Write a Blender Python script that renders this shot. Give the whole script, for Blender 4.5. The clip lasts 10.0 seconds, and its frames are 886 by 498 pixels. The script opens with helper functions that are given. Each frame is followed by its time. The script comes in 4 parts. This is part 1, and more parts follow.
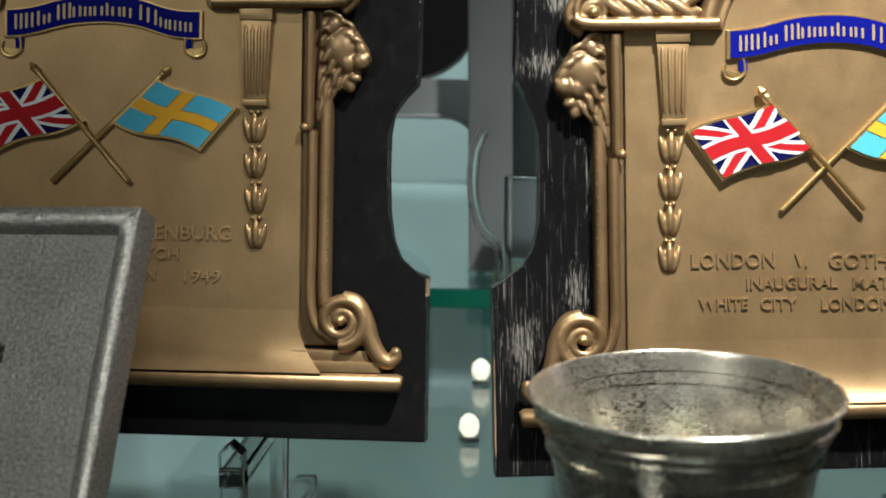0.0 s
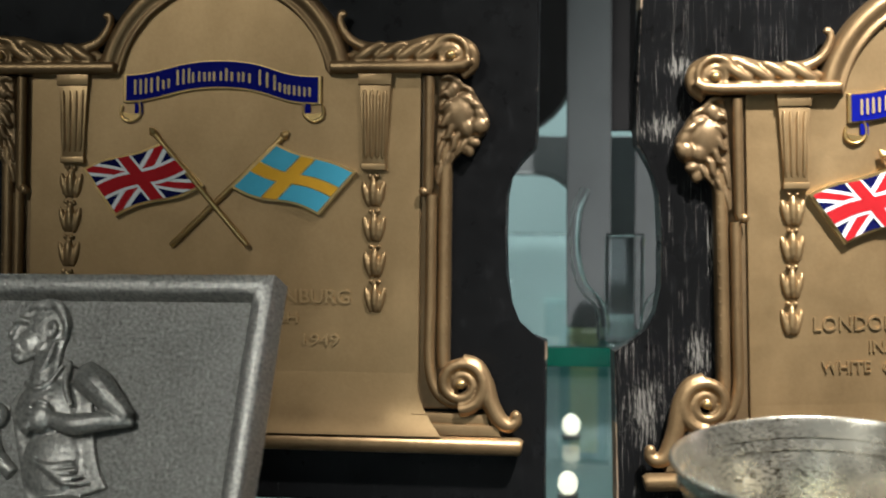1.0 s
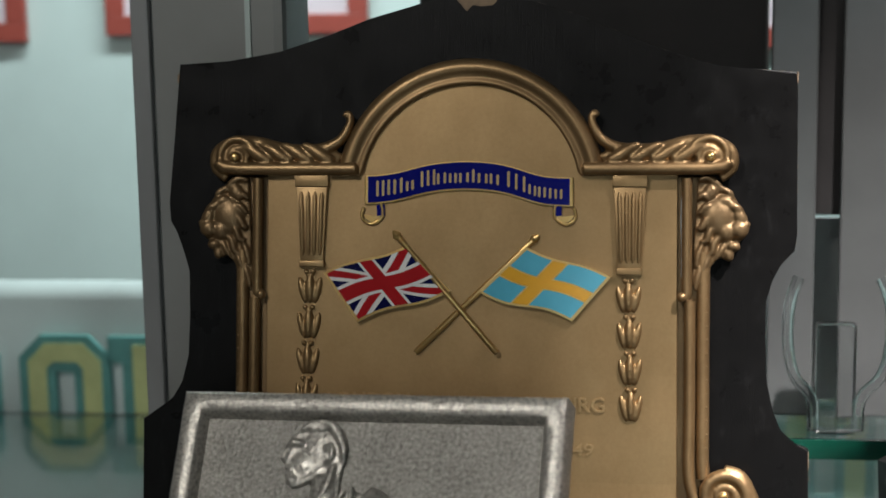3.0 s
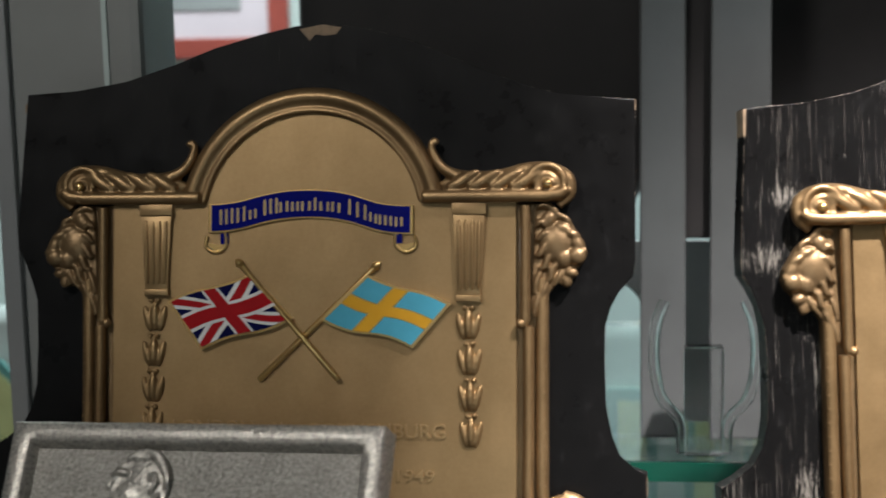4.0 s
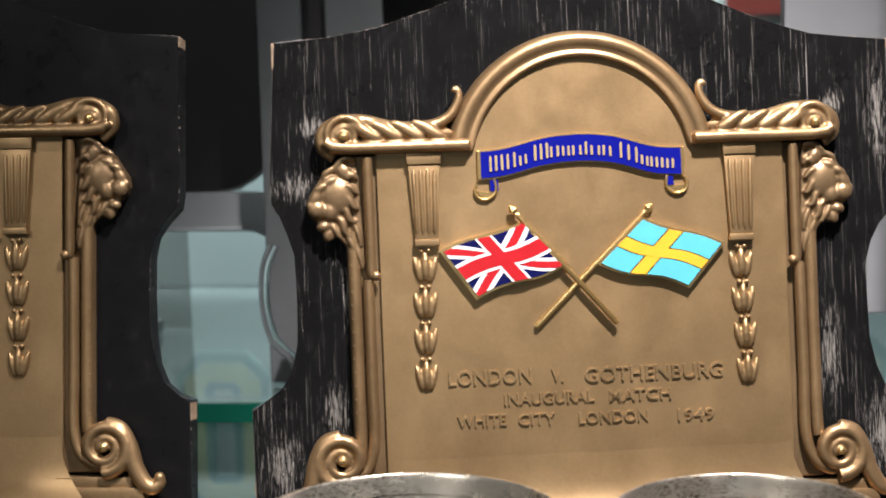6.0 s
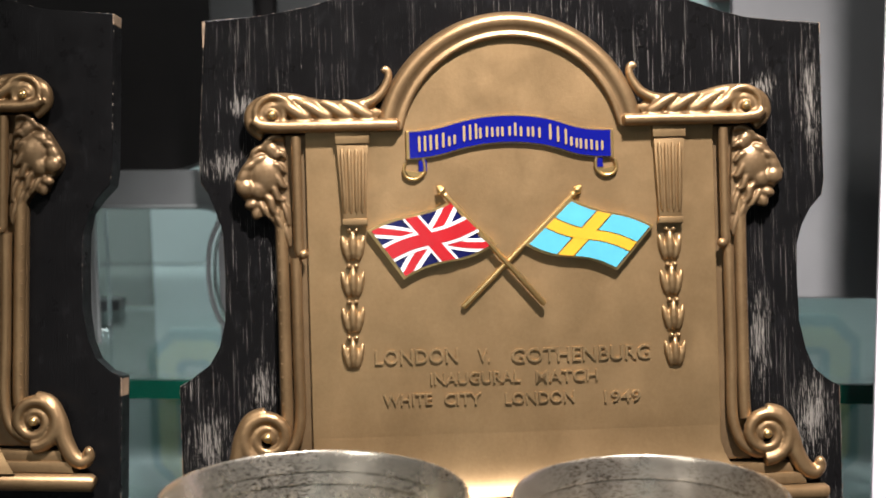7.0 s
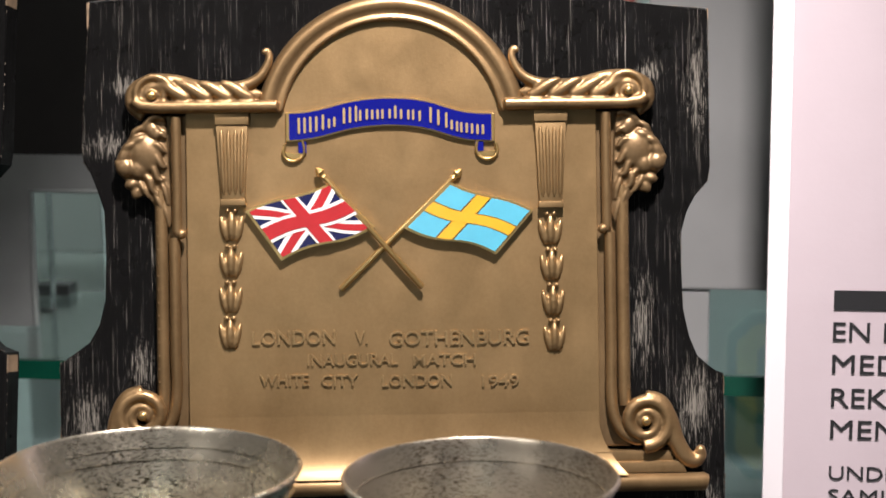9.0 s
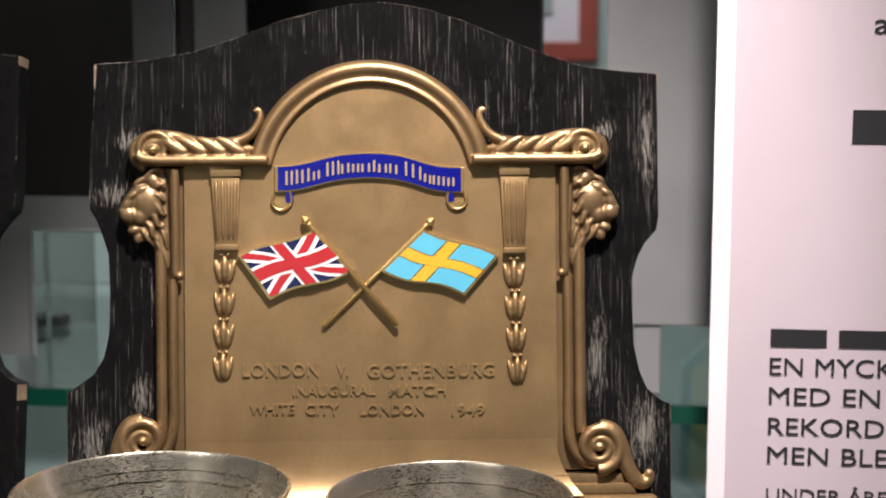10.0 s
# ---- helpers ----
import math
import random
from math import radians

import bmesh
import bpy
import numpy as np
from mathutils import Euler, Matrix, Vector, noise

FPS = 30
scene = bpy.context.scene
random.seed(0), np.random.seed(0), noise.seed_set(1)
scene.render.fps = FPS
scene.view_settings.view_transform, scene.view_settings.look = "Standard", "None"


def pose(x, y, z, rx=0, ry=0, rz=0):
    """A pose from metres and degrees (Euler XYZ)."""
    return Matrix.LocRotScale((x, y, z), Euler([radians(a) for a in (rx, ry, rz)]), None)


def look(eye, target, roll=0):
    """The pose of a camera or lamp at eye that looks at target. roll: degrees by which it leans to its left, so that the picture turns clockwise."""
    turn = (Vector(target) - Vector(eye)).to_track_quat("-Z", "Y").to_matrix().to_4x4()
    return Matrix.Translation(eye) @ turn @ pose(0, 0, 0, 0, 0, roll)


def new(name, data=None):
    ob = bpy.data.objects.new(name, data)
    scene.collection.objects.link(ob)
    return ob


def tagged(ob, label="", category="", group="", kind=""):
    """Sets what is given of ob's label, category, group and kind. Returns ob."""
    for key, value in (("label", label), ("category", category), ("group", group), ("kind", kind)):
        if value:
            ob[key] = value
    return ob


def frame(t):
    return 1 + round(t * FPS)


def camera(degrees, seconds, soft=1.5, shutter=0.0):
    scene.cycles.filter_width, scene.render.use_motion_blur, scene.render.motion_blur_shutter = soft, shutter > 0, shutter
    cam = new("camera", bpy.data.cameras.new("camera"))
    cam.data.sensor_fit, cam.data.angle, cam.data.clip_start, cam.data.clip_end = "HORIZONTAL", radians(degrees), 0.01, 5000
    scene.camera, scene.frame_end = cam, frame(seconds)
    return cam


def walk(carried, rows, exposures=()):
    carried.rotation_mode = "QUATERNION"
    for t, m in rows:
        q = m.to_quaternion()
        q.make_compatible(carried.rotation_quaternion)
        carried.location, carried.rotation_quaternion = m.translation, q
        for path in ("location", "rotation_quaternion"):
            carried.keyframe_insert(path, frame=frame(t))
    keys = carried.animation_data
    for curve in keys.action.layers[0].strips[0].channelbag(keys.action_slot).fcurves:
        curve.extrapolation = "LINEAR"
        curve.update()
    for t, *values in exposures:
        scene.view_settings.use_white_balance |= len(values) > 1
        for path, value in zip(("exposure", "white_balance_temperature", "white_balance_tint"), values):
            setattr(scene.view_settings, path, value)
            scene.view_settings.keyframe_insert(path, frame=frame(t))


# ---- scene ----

cam = camera(30.0, 10.0, soft=1.7, shutter=0.2)
PATH = [
    (0.0, (0.1766, -0.5142, 0.2245), (0.1104, 0.0702, 0.1054), -0.37),
    (0.5, (0.1651, -0.5114, 0.2262), (0.0916, 0.0737, 0.1155), -0.23),
    (1.0, (0.1452, -0.5175, 0.2338), (0.0699, 0.0682, 0.1279), -0.71),
    (1.5, (0.1067, -0.5131, 0.2601), (0.0280, 0.0704, 0.1449), -1.73),
    (2.0, (0.0801, -0.5035, 0.2621), (-0.0053, 0.0803, 0.1528), -1.47),
    (2.2, (0.0639, -0.5026, 0.2709), (-0.0124, 0.0824, 0.1612), -1.26),
    (3.3, (0.0541, -0.5066, 0.2599), (-0.0159, 0.0811, 0.1617), -0.85),
    (3.5, (0.0620, -0.5046, 0.2601), (-0.0089, 0.0831, 0.1621), -0.84),
    (4.0, (0.1049, -0.5029, 0.2650), (0.0370, 0.0857, 0.1703), -1.21),
    (4.5, (0.1541, -0.4986, 0.2570), (0.0885, 0.0916, 0.1713), -1.16),
    (5.0, (0.1966, -0.4963, 0.2549), (0.1398, 0.0951, 0.1713), -0.87),
    (5.5, (0.2191, -0.5004, 0.2486), (0.1804, 0.0916, 0.1586), -1.00),
    (6.0, (0.2343, -0.5112, 0.2395), (0.1925, 0.0801, 0.1470), -1.34),
    (6.2, (0.2453, -0.5116, 0.2371), (0.2034, 0.0803, 0.1483), -1.46),
    (7.3, (0.2717, -0.5099, 0.2407), (0.2192, 0.0792, 0.1397), -0.66),
    (7.5, (0.2781, -0.5083, 0.2499), (0.2297, 0.0816, 0.1518), -0.91),
    (8.0, (0.3146, -0.5132, 0.2343), (0.2580, 0.0769, 0.1416), -1.04),
    (8.5, (0.3432, -0.5101, 0.2198), (0.2621, 0.0787, 0.1377), -1.44),
    (9.0, (0.3325, -0.5055, 0.2307), (0.2536, 0.0814, 0.1338), -0.48),
    (9.5, (0.3396, -0.5234, 0.2382), (0.2584, 0.0634, 0.1429), 0.05),
    (10.0, (0.3378, -0.5606, 0.2465), (0.2703, 0.0290, 0.1579), -0.02),
]
cam.data.dof.use_dof = True
cam.data.dof.focus_distance = 0.56
cam.data.dof.aperture_fstop = 14.0
walk(cam, [(t, look(eye, target, roll)) for t, eye, target, roll in PATH], exposures=[
    (0.0, 0.02, 5850, 2), (1.0, 0.18, 5800, 2), (1.5, 0.32, 5750, 2), (2.2, 0.40, 5900, 4), (3.5, 0.42, 6150, 9), (4.5, 0.42, 6000, 9), (5.0, 0.42, 5950, 11), (5.5, 0.28, 5950, 12),
    (6.2, 0.04, 5980, 12), (7.3, -0.06, 6150, 12), (9.0, -0.30, 6300, 12), (10.0, -0.32, 6300, 13)])

# ---- light ----
world = bpy.data.worlds.new("room_air")
scene.world = world
world.use_nodes = True
world.node_tree.nodes["Background"].inputs[0].default_value = (0.62, 0.66, 0.64, 1)
world.node_tree.nodes["Background"].inputs[1].default_value = 0.25


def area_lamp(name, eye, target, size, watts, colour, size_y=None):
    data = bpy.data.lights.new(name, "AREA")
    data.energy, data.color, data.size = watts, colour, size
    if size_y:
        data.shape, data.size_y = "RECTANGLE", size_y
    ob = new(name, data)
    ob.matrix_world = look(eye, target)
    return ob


spot = bpy.data.lights.new("cabinet_spot", "SPOT")
spot.energy, spot.color, spot.spot_size, spot.spot_blend, spot.shadow_soft_size = 80.0, (1.0, 0.90, 0.84), radians(40), 0.85, 0.022
new("cabinet_spot", spot).matrix_world = look((0.37, -0.27, 0.78), (0.268, 0.02, 0.13))
area_lamp("room_light", (-0.30, -0.85, 0.85), (-0.02, 0.0, 0.12), 0.20, 3.2, (1.0, 0.93, 0.84), 0.20)
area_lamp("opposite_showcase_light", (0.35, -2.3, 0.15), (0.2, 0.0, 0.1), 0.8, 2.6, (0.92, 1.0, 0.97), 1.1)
# added fill strip, unseen, to brighten the rear wall and jerseys
area_lamp("wall_fill", (0.02, 0.42, 0.62), (0.02, 0.60, 0.0), 0.85, 5.6, (0.90, 1.0, 0.96), 0.06)

LEFT_POSE = pose(0, 0, 0, -11, 0, 0)
RIGHT_POSE = pose(0.2488, 0.0080, -0.0076, -9.39, -0.02, 9.51)


# ---- materials ----
def shader(name, colour, rough=0.5, metal=0.0):
    m = bpy.data.materials.new(name)
    m.use_nodes = True
    b = m.node_tree.nodes["Principled BSDF"]
    b.inputs["Base Color"].default_value = (*colour, 1)
    b.inputs["Roughness"].default_value = rough
    b.inputs["Metallic"].default_value = metal
    return m, m.node_tree, b


def noise_node(tree, scale, detail=4.0, stretch=(1, 1, 1), rough=0.6):
    co = tree.nodes.new("ShaderNodeTexCoord")
    mp = tree.nodes.new("ShaderNodeMapping")
    mp.inputs["Scale"].default_value = stretch
    n = tree.nodes.new("ShaderNodeTexNoise")
    n.inputs["Scale"].default_value, n.inputs["Detail"].default_value, n.inputs["Roughness"].default_value = scale, detail, rough
    tree.links.new(co.outputs["Object"], mp.inputs[0])
    tree.links.new(mp.outputs[0], n.inputs["Vector"])
    return n.outputs[0]


def ramp(tree, src, stops):
    r = tree.nodes.new("ShaderNodeValToRGB")
    while len(r.color_ramp.elements) < len(stops):
        r.color_ramp.elements.new(0.5)
    for e, (p, c) in zip(r.color_ramp.elements, stops):
        e.position, e.color = p, (*c, 1) if len(c) == 3 else c
    tree.links.new(src, r.inputs[0])
    return r.outputs[0]


def grey(v):
    return (v, v, v)


def mix(tree, fac, a, b):
    m = tree.nodes.new("ShaderNodeMix")
    m.data_type = "RGBA"
    for sock, val in ((m.inputs[0], fac), (m.inputs[6], a), (m.inputs[7], b)):
        if isinstance(val, (tuple, float)):
            sock.default_value = (*val, 1) if isinstance(val, tuple) else val
        else:
            tree.links.new(val, sock)
    return m.outputs[2]


def times(tree, a, b):
    m = tree.nodes.new("ShaderNodeMath")
    m.operation = "MULTIPLY"
    tree.links.new(a, m.inputs[0])
    if isinstance(b, float):
        m.inputs[1].default_value = b
    else:
        tree.links.new(b, m.inputs[1])
    return m.outputs[0]


def bump(tree, b, src, strength, dist):
    n = tree.nodes.new("ShaderNodeBump")
    n.inputs["Strength"].default_value, n.inputs["Distance"].default_value = strength, dist
    tree.links.new(src, n.inputs["Height"])
    tree.links.new(n.outputs[0], b.inputs["Normal"])


def bronze(name, a, b_, c, metal=0.62):
    m, t, b = shader(name, b_, 0.38, metal)
    big = ramp(t, noise_node(t, 34, 6, (1, 1, 0.7), 0.66), [(0.3, a), (0.52, b_), (0.72, c)])
    fine = ramp(t, noise_node(t, 700, 3), [(0.35, grey(0.93)), (0.65, grey(1.0))])
    mul = t.nodes.new("ShaderNodeMix")
    mul.data_type, mul.blend_type = "RGBA", "MULTIPLY"
    mul.inputs[0].default_value = 1.0
    t.links.new(big, mul.inputs[6])
    t.links.new(fine, mul.inputs[7])
    t.links.new(mul.outputs[2], b.inputs["Base Color"])
    t.links.new(ramp(t, noise_node(t, 60, 4), [(0.3, grey(0.36)), (0.7, grey(0.48))]), b.inputs["Roughness"])
    bump(t, b, noise_node(t, 1200, 3), 0.10, 0.0004)
    return m


def spot_mask(tree, centre, size):
    """1 in the middle of an ellipsoid, 0 at its skin."""
    co = tree.nodes.new("ShaderNodeTexCoord")
    mp = tree.nodes.new("ShaderNodeMapping")
    mp.inputs["Location"].default_value = [-c / d for c, d in zip(centre, size)]
    mp.inputs["Scale"].default_value = [1 / d for d in size]
    g = tree.nodes.new("ShaderNodeTexGradient")
    g.gradient_type = "SPHERICAL"
    tree.links.new(co.outputs["Object"], mp.inputs[0])
    tree.links.new(mp.outputs[0], g.inputs[0])
    return g.outputs[1]


def scratched_black(name, amount, worn_spots, gloss=0.07):
    """Black lacquer over vertical wood grain, rubbed through in streaks and, at worn_spots (x, z, half width, half height), down to pale filler."""
    m, t, b = shader(name, (0.012, 0.012, 0.013), 0.42)
    b.inputs["Specular IOR Level"].default_value = gloss
    streak = noise_node(t, 1.0, 4, (5200, 300, 30), 0.62)
    patch = noise_node(t, 30, 5, (1.8, 1, 0.8))
    lines = ramp(t, streak, [(0.655 - amount, grey(0.0)), (0.69 - amount, grey(1.0))])
    where = ramp(t, patch, [(0.38, grey(0.05)), (0.60, grey(1.0))])
    col = mix(t, times(t, lines, where), (0.0050, 0.0048, 0.0048), (0.30, 0.28, 0.245))
    smear = ramp(t, noise_node(t, 1.0, 5, (240, 240, 90), 0.65), [(0.56, grey(0.0)), (0.74, grey(0.07))])
    col = mix(t, smear, col, (0.09, 0.09, 0.092))
    rub = noise_node(t, 1.0, 6, (2400, 300, 170), 0.75)
    for x, z, w, h in worn_spots:
        near = t.nodes.new("ShaderNodeMath")
        near.operation = "MULTIPLY_ADD"
        t.links.new(spot_mask(t, (x * 0.001, 0.004, z * 0.001), (w * 0.001, 0.03, h * 0.001)), near.inputs[0])
        near.inputs[1].default_value = 0.24
        t.links.new(rub, near.inputs[2])
        col = mix(t, ramp(t, near.outputs[0], [(0.675, grey(0.0)), (0.74, grey(0.9))]), col, (0.20, 0.185, 0.16))
    t.links.new(col, b.inputs["Base Color"])
    t.links.new(ramp(t, noise_node(t, 90, 4), [(0.3, grey(0.24)), (0.7, grey(0.44))]), b.inputs["Roughness"])
    bump(t, b, streak, 0.25, 0.0005)
    return m


def silver(name, base, dark, rough):
    """Polished silver with short tarnish dashes that run round the bowl."""
    m, t, b = shader(name, base, rough, 0.92)
    dash = ramp(t, noise_node(t, 1.0, 4, (620, 620, 2900), 0.55), [(0.535, grey(0.0)), (0.575, grey(1.0))])
    where = ramp(t, noise_node(t, 26, 3), [(0.40, grey(0.0)), (0.56, grey(1.0))])
    cloud = ramp(t, noise_node(t, 40, 5), [(0.3, tuple(0.86 * v for v in base)), (0.7, base)])
    t.links.new(mix(t, times(t, dash, where), cloud, dark), b.inputs["Base Color"])
    t.links.new(ramp(t, noise_node(t, 130, 4), [(0.3, grey(rough * 0.85)), (0.7, grey(rough * 1.3))]), b.inputs["Roughness"])
    bump(t, b, noise_node(t, 420, 3), 0.05, 0.0004)
    return m


def pewter(name, base, rough, grain):
    """Grey cast metal with a fine sandy skin."""
    m, t, b = shader(name, base, rough, 0.6)
    fine = ramp(t, noise_node(t, 900, 4), [(0.34, grey(0.42)), (0.66, grey(1.0))])
    cloud = ramp(t, noise_node(t, 55, 4), [(0.32, tuple(0.80 * v for v in base)), (0.68, base)])
    mul = t.nodes.new("ShaderNodeMix")
    mul.data_type, mul.blend_type = "RGBA", "MULTIPLY"
    mul.inputs[0].default_value = 1.0
    t.links.new(cloud, mul.inputs[6])
    t.links.new(fine, mul.inputs[7])
    t.links.new(mul.outputs[2], b.inputs["Base Color"])
    t.links.new(ramp(t, noise_node(t, 240, 4), [(0.3, grey(rough * 0.85)), (0.7, grey(rough * 1.25))]), b.inputs["Roughness"])
    bump(t, b, noise_node(t, 620, 4), grain, 0.0012)
    return m


def enamel(name, colour, rough=0.12):
    m, t, b = shader(name, colour, rough)
    t.links.new(ramp(t, noise_node(t, 160, 4), [(0.3, tuple(v * 0.88 for v in colour)), (0.7, colour)]), b.inputs["Base Color"])
    bump(t, b, noise_node(t, 260, 3), 0.12, 0.0004)
    return m


def mottled(name, colour, rough=0.6, scale=12, spread=0.18, metal=0.0):
    m, t, b = shader(name, colour, rough, metal)
    lo, hi = tuple(v * (1 - spread) for v in colour), tuple(min(1, v * (1 + spread * 0.5)) for v in colour)
    t.links.new(ramp(t, noise_node(t, scale, 5), [(0.3, lo), (0.7, hi)]), b.inputs["Base Color"])
    bump(t, b, noise_node(t, scale * 30, 3), 0.08, 0.0005)
    return m


def glassy(name, colour, rough=0.03, ior=1.49):
    m, t, b = shader(name, colour, rough)
    b.inputs["Transmission Weight"].default_value = 1.0
    b.inputs["IOR"].default_value = ior
    return m


BRONZE = bronze("aged_bronze", (0.285, 0.185, 0.084), (0.345, 0.227, 0.106), (0.40, 0.267, 0.128), 0.76)
BRONZE_DARK = bronze("dark_bronze", (0.15, 0.096, 0.047), (0.225, 0.146, 0.071), (0.30, 0.197, 0.096), 0.66)
BRONZE_FRAME = bronze("moulding_bronze", (0.20, 0.127, 0.059), (0.295, 0.190, 0.090), (0.385, 0.252, 0.121), 0.76)
GILT, _, _ = shader("polished_gilt", (0.80, 0.55, 0.22), 0.28, 0.92)
PALE_GILT, _, _ = shader("pale_gilt_lettering", (0.42, 0.31, 0.15), 0.4, 0.4)
LETTER = bronze("letter_bronze", (0.40, 0.26, 0.12), (0.46, 0.31, 0.15), (0.52, 0.36, 0.18), 0.9)
BOARD_L = scratched_black("black_lacquer", -0.09, [], 0.13)
BOARD_R = scratched_black("worn_black_lacquer", 0.025, [(-90, 207, 9, 8), (-97, 187, 12, 9), (86, 210, 10, 7), (102, 205, 6, 32), (-86, 113, 9, 16), (-104, 96, 12, 22), (-91, 84, 12, 14), (100, 98, 14, 26),
                                                       (82, 125, 8, 30), (-80, 150, 5, 24), (104, 62, 10, 20)])
RAW_EDGE = mottled("bare_wood_edge", (0.26, 0.18, 0.11), 0.7, 120, 0.5)
WORN_EDGE = mottled("worn_lacquer_edge", (0.16, 0.13, 0.10), 0.7, 300, 0.5)
PALE_STREAK = mottled("pale_streak_grey", (0.50, 0.50, 0.48), 0.7, 200, 0.5)
NAVY = enamel("navy_enamel", (0.006, 0.007, 0.055))
RED = enamel("red_enamel", (0.38, 0.016, 0.020))
WHITE = enamel("white_enamel", (0.78, 0.78, 0.76))
SKY = enamel("sky_blue_enamel", (0.10, 0.41, 0.56))
YELLOW = enamel("yellow_enamel", (0.72, 0.38, 0.03))
ROYAL = enamel("royal_blue_enamel", (0.006, 0.008, 0.17))
SILVER = silver("tarnished_silver", (0.70, 0.65, 0.53), (0.09, 0.075, 0.05), 0.24)
SILVER_DULL = silver("dull_silver", (0.52, 0.47, 0.38), (0.16, 0.13, 0.09), 0.30)
PEWTER = pewter("worn_pewter", (0.66, 0.625, 0.56), 0.36, 0.25)
PEWTER_FIELD = pewter("dull_pewter", (0.47, 0.448, 0.405), 0.42, 0.6)
ACRYLIC = glassy("clear_acrylic", (0.97, 0.99, 0.985))
# tint of the added sheet that darkens the background
DIM_TINT = glassy("dimming_tint", (0.52, 0.51, 0.49), 0.05)
GLASS = glassy("green_shelf_glass", (0.90, 0.965, 0.935), 0.02, 1.5)
GLASS_EDGE = mottled("green_glass_edge", (0.004, 0.060, 0.036), 0.2, 30, 0.2)
PAPER = mottled("white_paper", (0.57, 0.485, 0.525), 0.55, 14, 0.05)
PAPER_NODE = PAPER.node_tree.nodes["Principled BSDF"]
PAPER_NODE.inputs["Coat Weight"].default_value, PAPER_NODE.inputs["Coat Roughness"].default_value = 0.6, 0.10
CREASE = PAPER.node_tree.nodes.new("ShaderNodeBump")
CREASE.inputs["Strength"].default_value, CREASE.inputs["Distance"].default_value = 0.35, 0.004
PAPER.node_tree.links.new(noise_node(PAPER.node_tree, 1.0, 4, (9, 1, 70), 0.55), CREASE.inputs["Height"])
PAPER.node_tree.links.new(CREASE.outputs[0], PAPER_NODE.inputs["Coat Normal"])
SLEEVE, _, _ = shader("clear_sleeve_rim", (0.84, 0.80, 0.83), 0.18)
INK, _, _ = shader("black_ink", (0.02, 0.02, 0.022), 0.5)
PALE_WALL = mottled("pale_green_grey_wall", (0.48, 0.555, 0.535), 0.6, 5, 0.12)
GREY_POST = mottled("grey_painted_post", (0.23, 0.235, 0.225), 0.45, 9, 0.15)
GREY_PANEL = mottled("mid_grey_panel", (0.25, 0.255, 0.255), 0.5, 6, 0.2)
DARK = mottled("black_backing", (0.014, 0.012, 0.0115), 0.75, 20, 0.4)
FROST = mottled("smoky_grey_plastic", (0.095, 0.100, 0.099), 0.28, 16, 0.2)
FROST_PALE = mottled("pale_smoky_plastic", (0.32, 0.34, 0.335), 0.3, 10, 0.25)
HIGHLIGHT_GREY = mottled("edge_highlight_grey", (0.33, 0.36, 0.35), 0.25, 30, 0.2)
CLOTH = mottled("pale_cloth", (0.50, 0.565, 0.55), 0.85, 9, 0.12)
TEAL = mottled("teal_print", (0.10, 0.27, 0.25), 0.7, 40, 0.2)
LIME = mottled("yellow_print", (0.46, 0.49, 0.22), 0.7, 40, 0.2)
RED_FRAME = mottled("red_brown_frame", (0.27, 0.05, 0.035), 0.5, 20, 0.2)
# glow that stands in for lamp reflections in the shelf glass
GLINT, _, GLINT_NODE = shader("glint_glow", (0.9, 0.88, 0.8), 0.3)
GLINT_NODE.inputs["Emission Color"].default_value, GLINT_NODE.inputs["Emission Strength"].default_value = (1.0, 0.90, 0.66, 1), 1.1
PLASTER = mottled("room_plaster", (0.45, 0.46, 0.45), 0.8, 3, 0.1)
FLOORING = mottled("dark_floor", (0.10, 0.09, 0.08), 0.6, 4, 0.2)


# ---- building helpers ----
def link(name, bm, material, parent=None, label="", smooth=None):
    mesh = bpy.data.meshes.new(name)
    bmesh.ops.recalc_face_normals(bm, faces=bm.faces)
    bm.to_mesh(mesh)
    bm.free()
    mesh.materials.append(material)
    if smooth:
        for p in mesh.polygons:
            p.use_smooth = True
        if smooth is not True:
            mesh.set_sharp_from_angle(angle=radians(smooth))
    ob = new(name, mesh)
    ob.parent = parent
    if label:
        ob["label"] = label
    return ob


def part(name, bm, material, parent, label="", smooth=None):
    return link(name, bm, material, parent, label, smooth)


def thing(name, label, category, group="", m=None):
    ob = tagged(new(name), label, category, group)
    if m is not None:
        ob.matrix_world = m
    return ob


def prism(bm, pts, y0, y1, bevel=0.0, segs=2):
    """A slab with the outline pts (x, z), from y0 (front) to y1 (back), its front edge rounded."""
    front = [bm.verts.new((x, y0, z)) for x, z in pts]
    back = [bm.verts.new((x, y1, z)) for x, z in pts]
    f = bm.faces.new(front)
    bm.faces.new(list(reversed(back)))
    n = len(pts)
    for i in range(n):
        j = (i + 1) % n
        bm.faces.new((front[j], front[i], back[i], back[j]))
    if bevel:
        bmesh.ops.bevel(bm, geom=list(f.edges), offset=bevel, segments=segs, affect="EDGES", profile=0.6)
    return bm


def box(bm, lo, hi, bevel=0.0):
    made = bmesh.ops.create_cube(bm, size=1.0, matrix=Matrix.LocRotScale(
        [(a + b) / 2 for a, b in zip(lo, hi)], None, [b - a for a, b in zip(lo, hi)]))
    if bevel:
        edges = {e for v in made["verts"] for e in v.link_edges}
        bmesh.ops.bevel(bm, geom=list(edges), offset=bevel, segments=2, affect="EDGES", profile=0.6)
    return bm


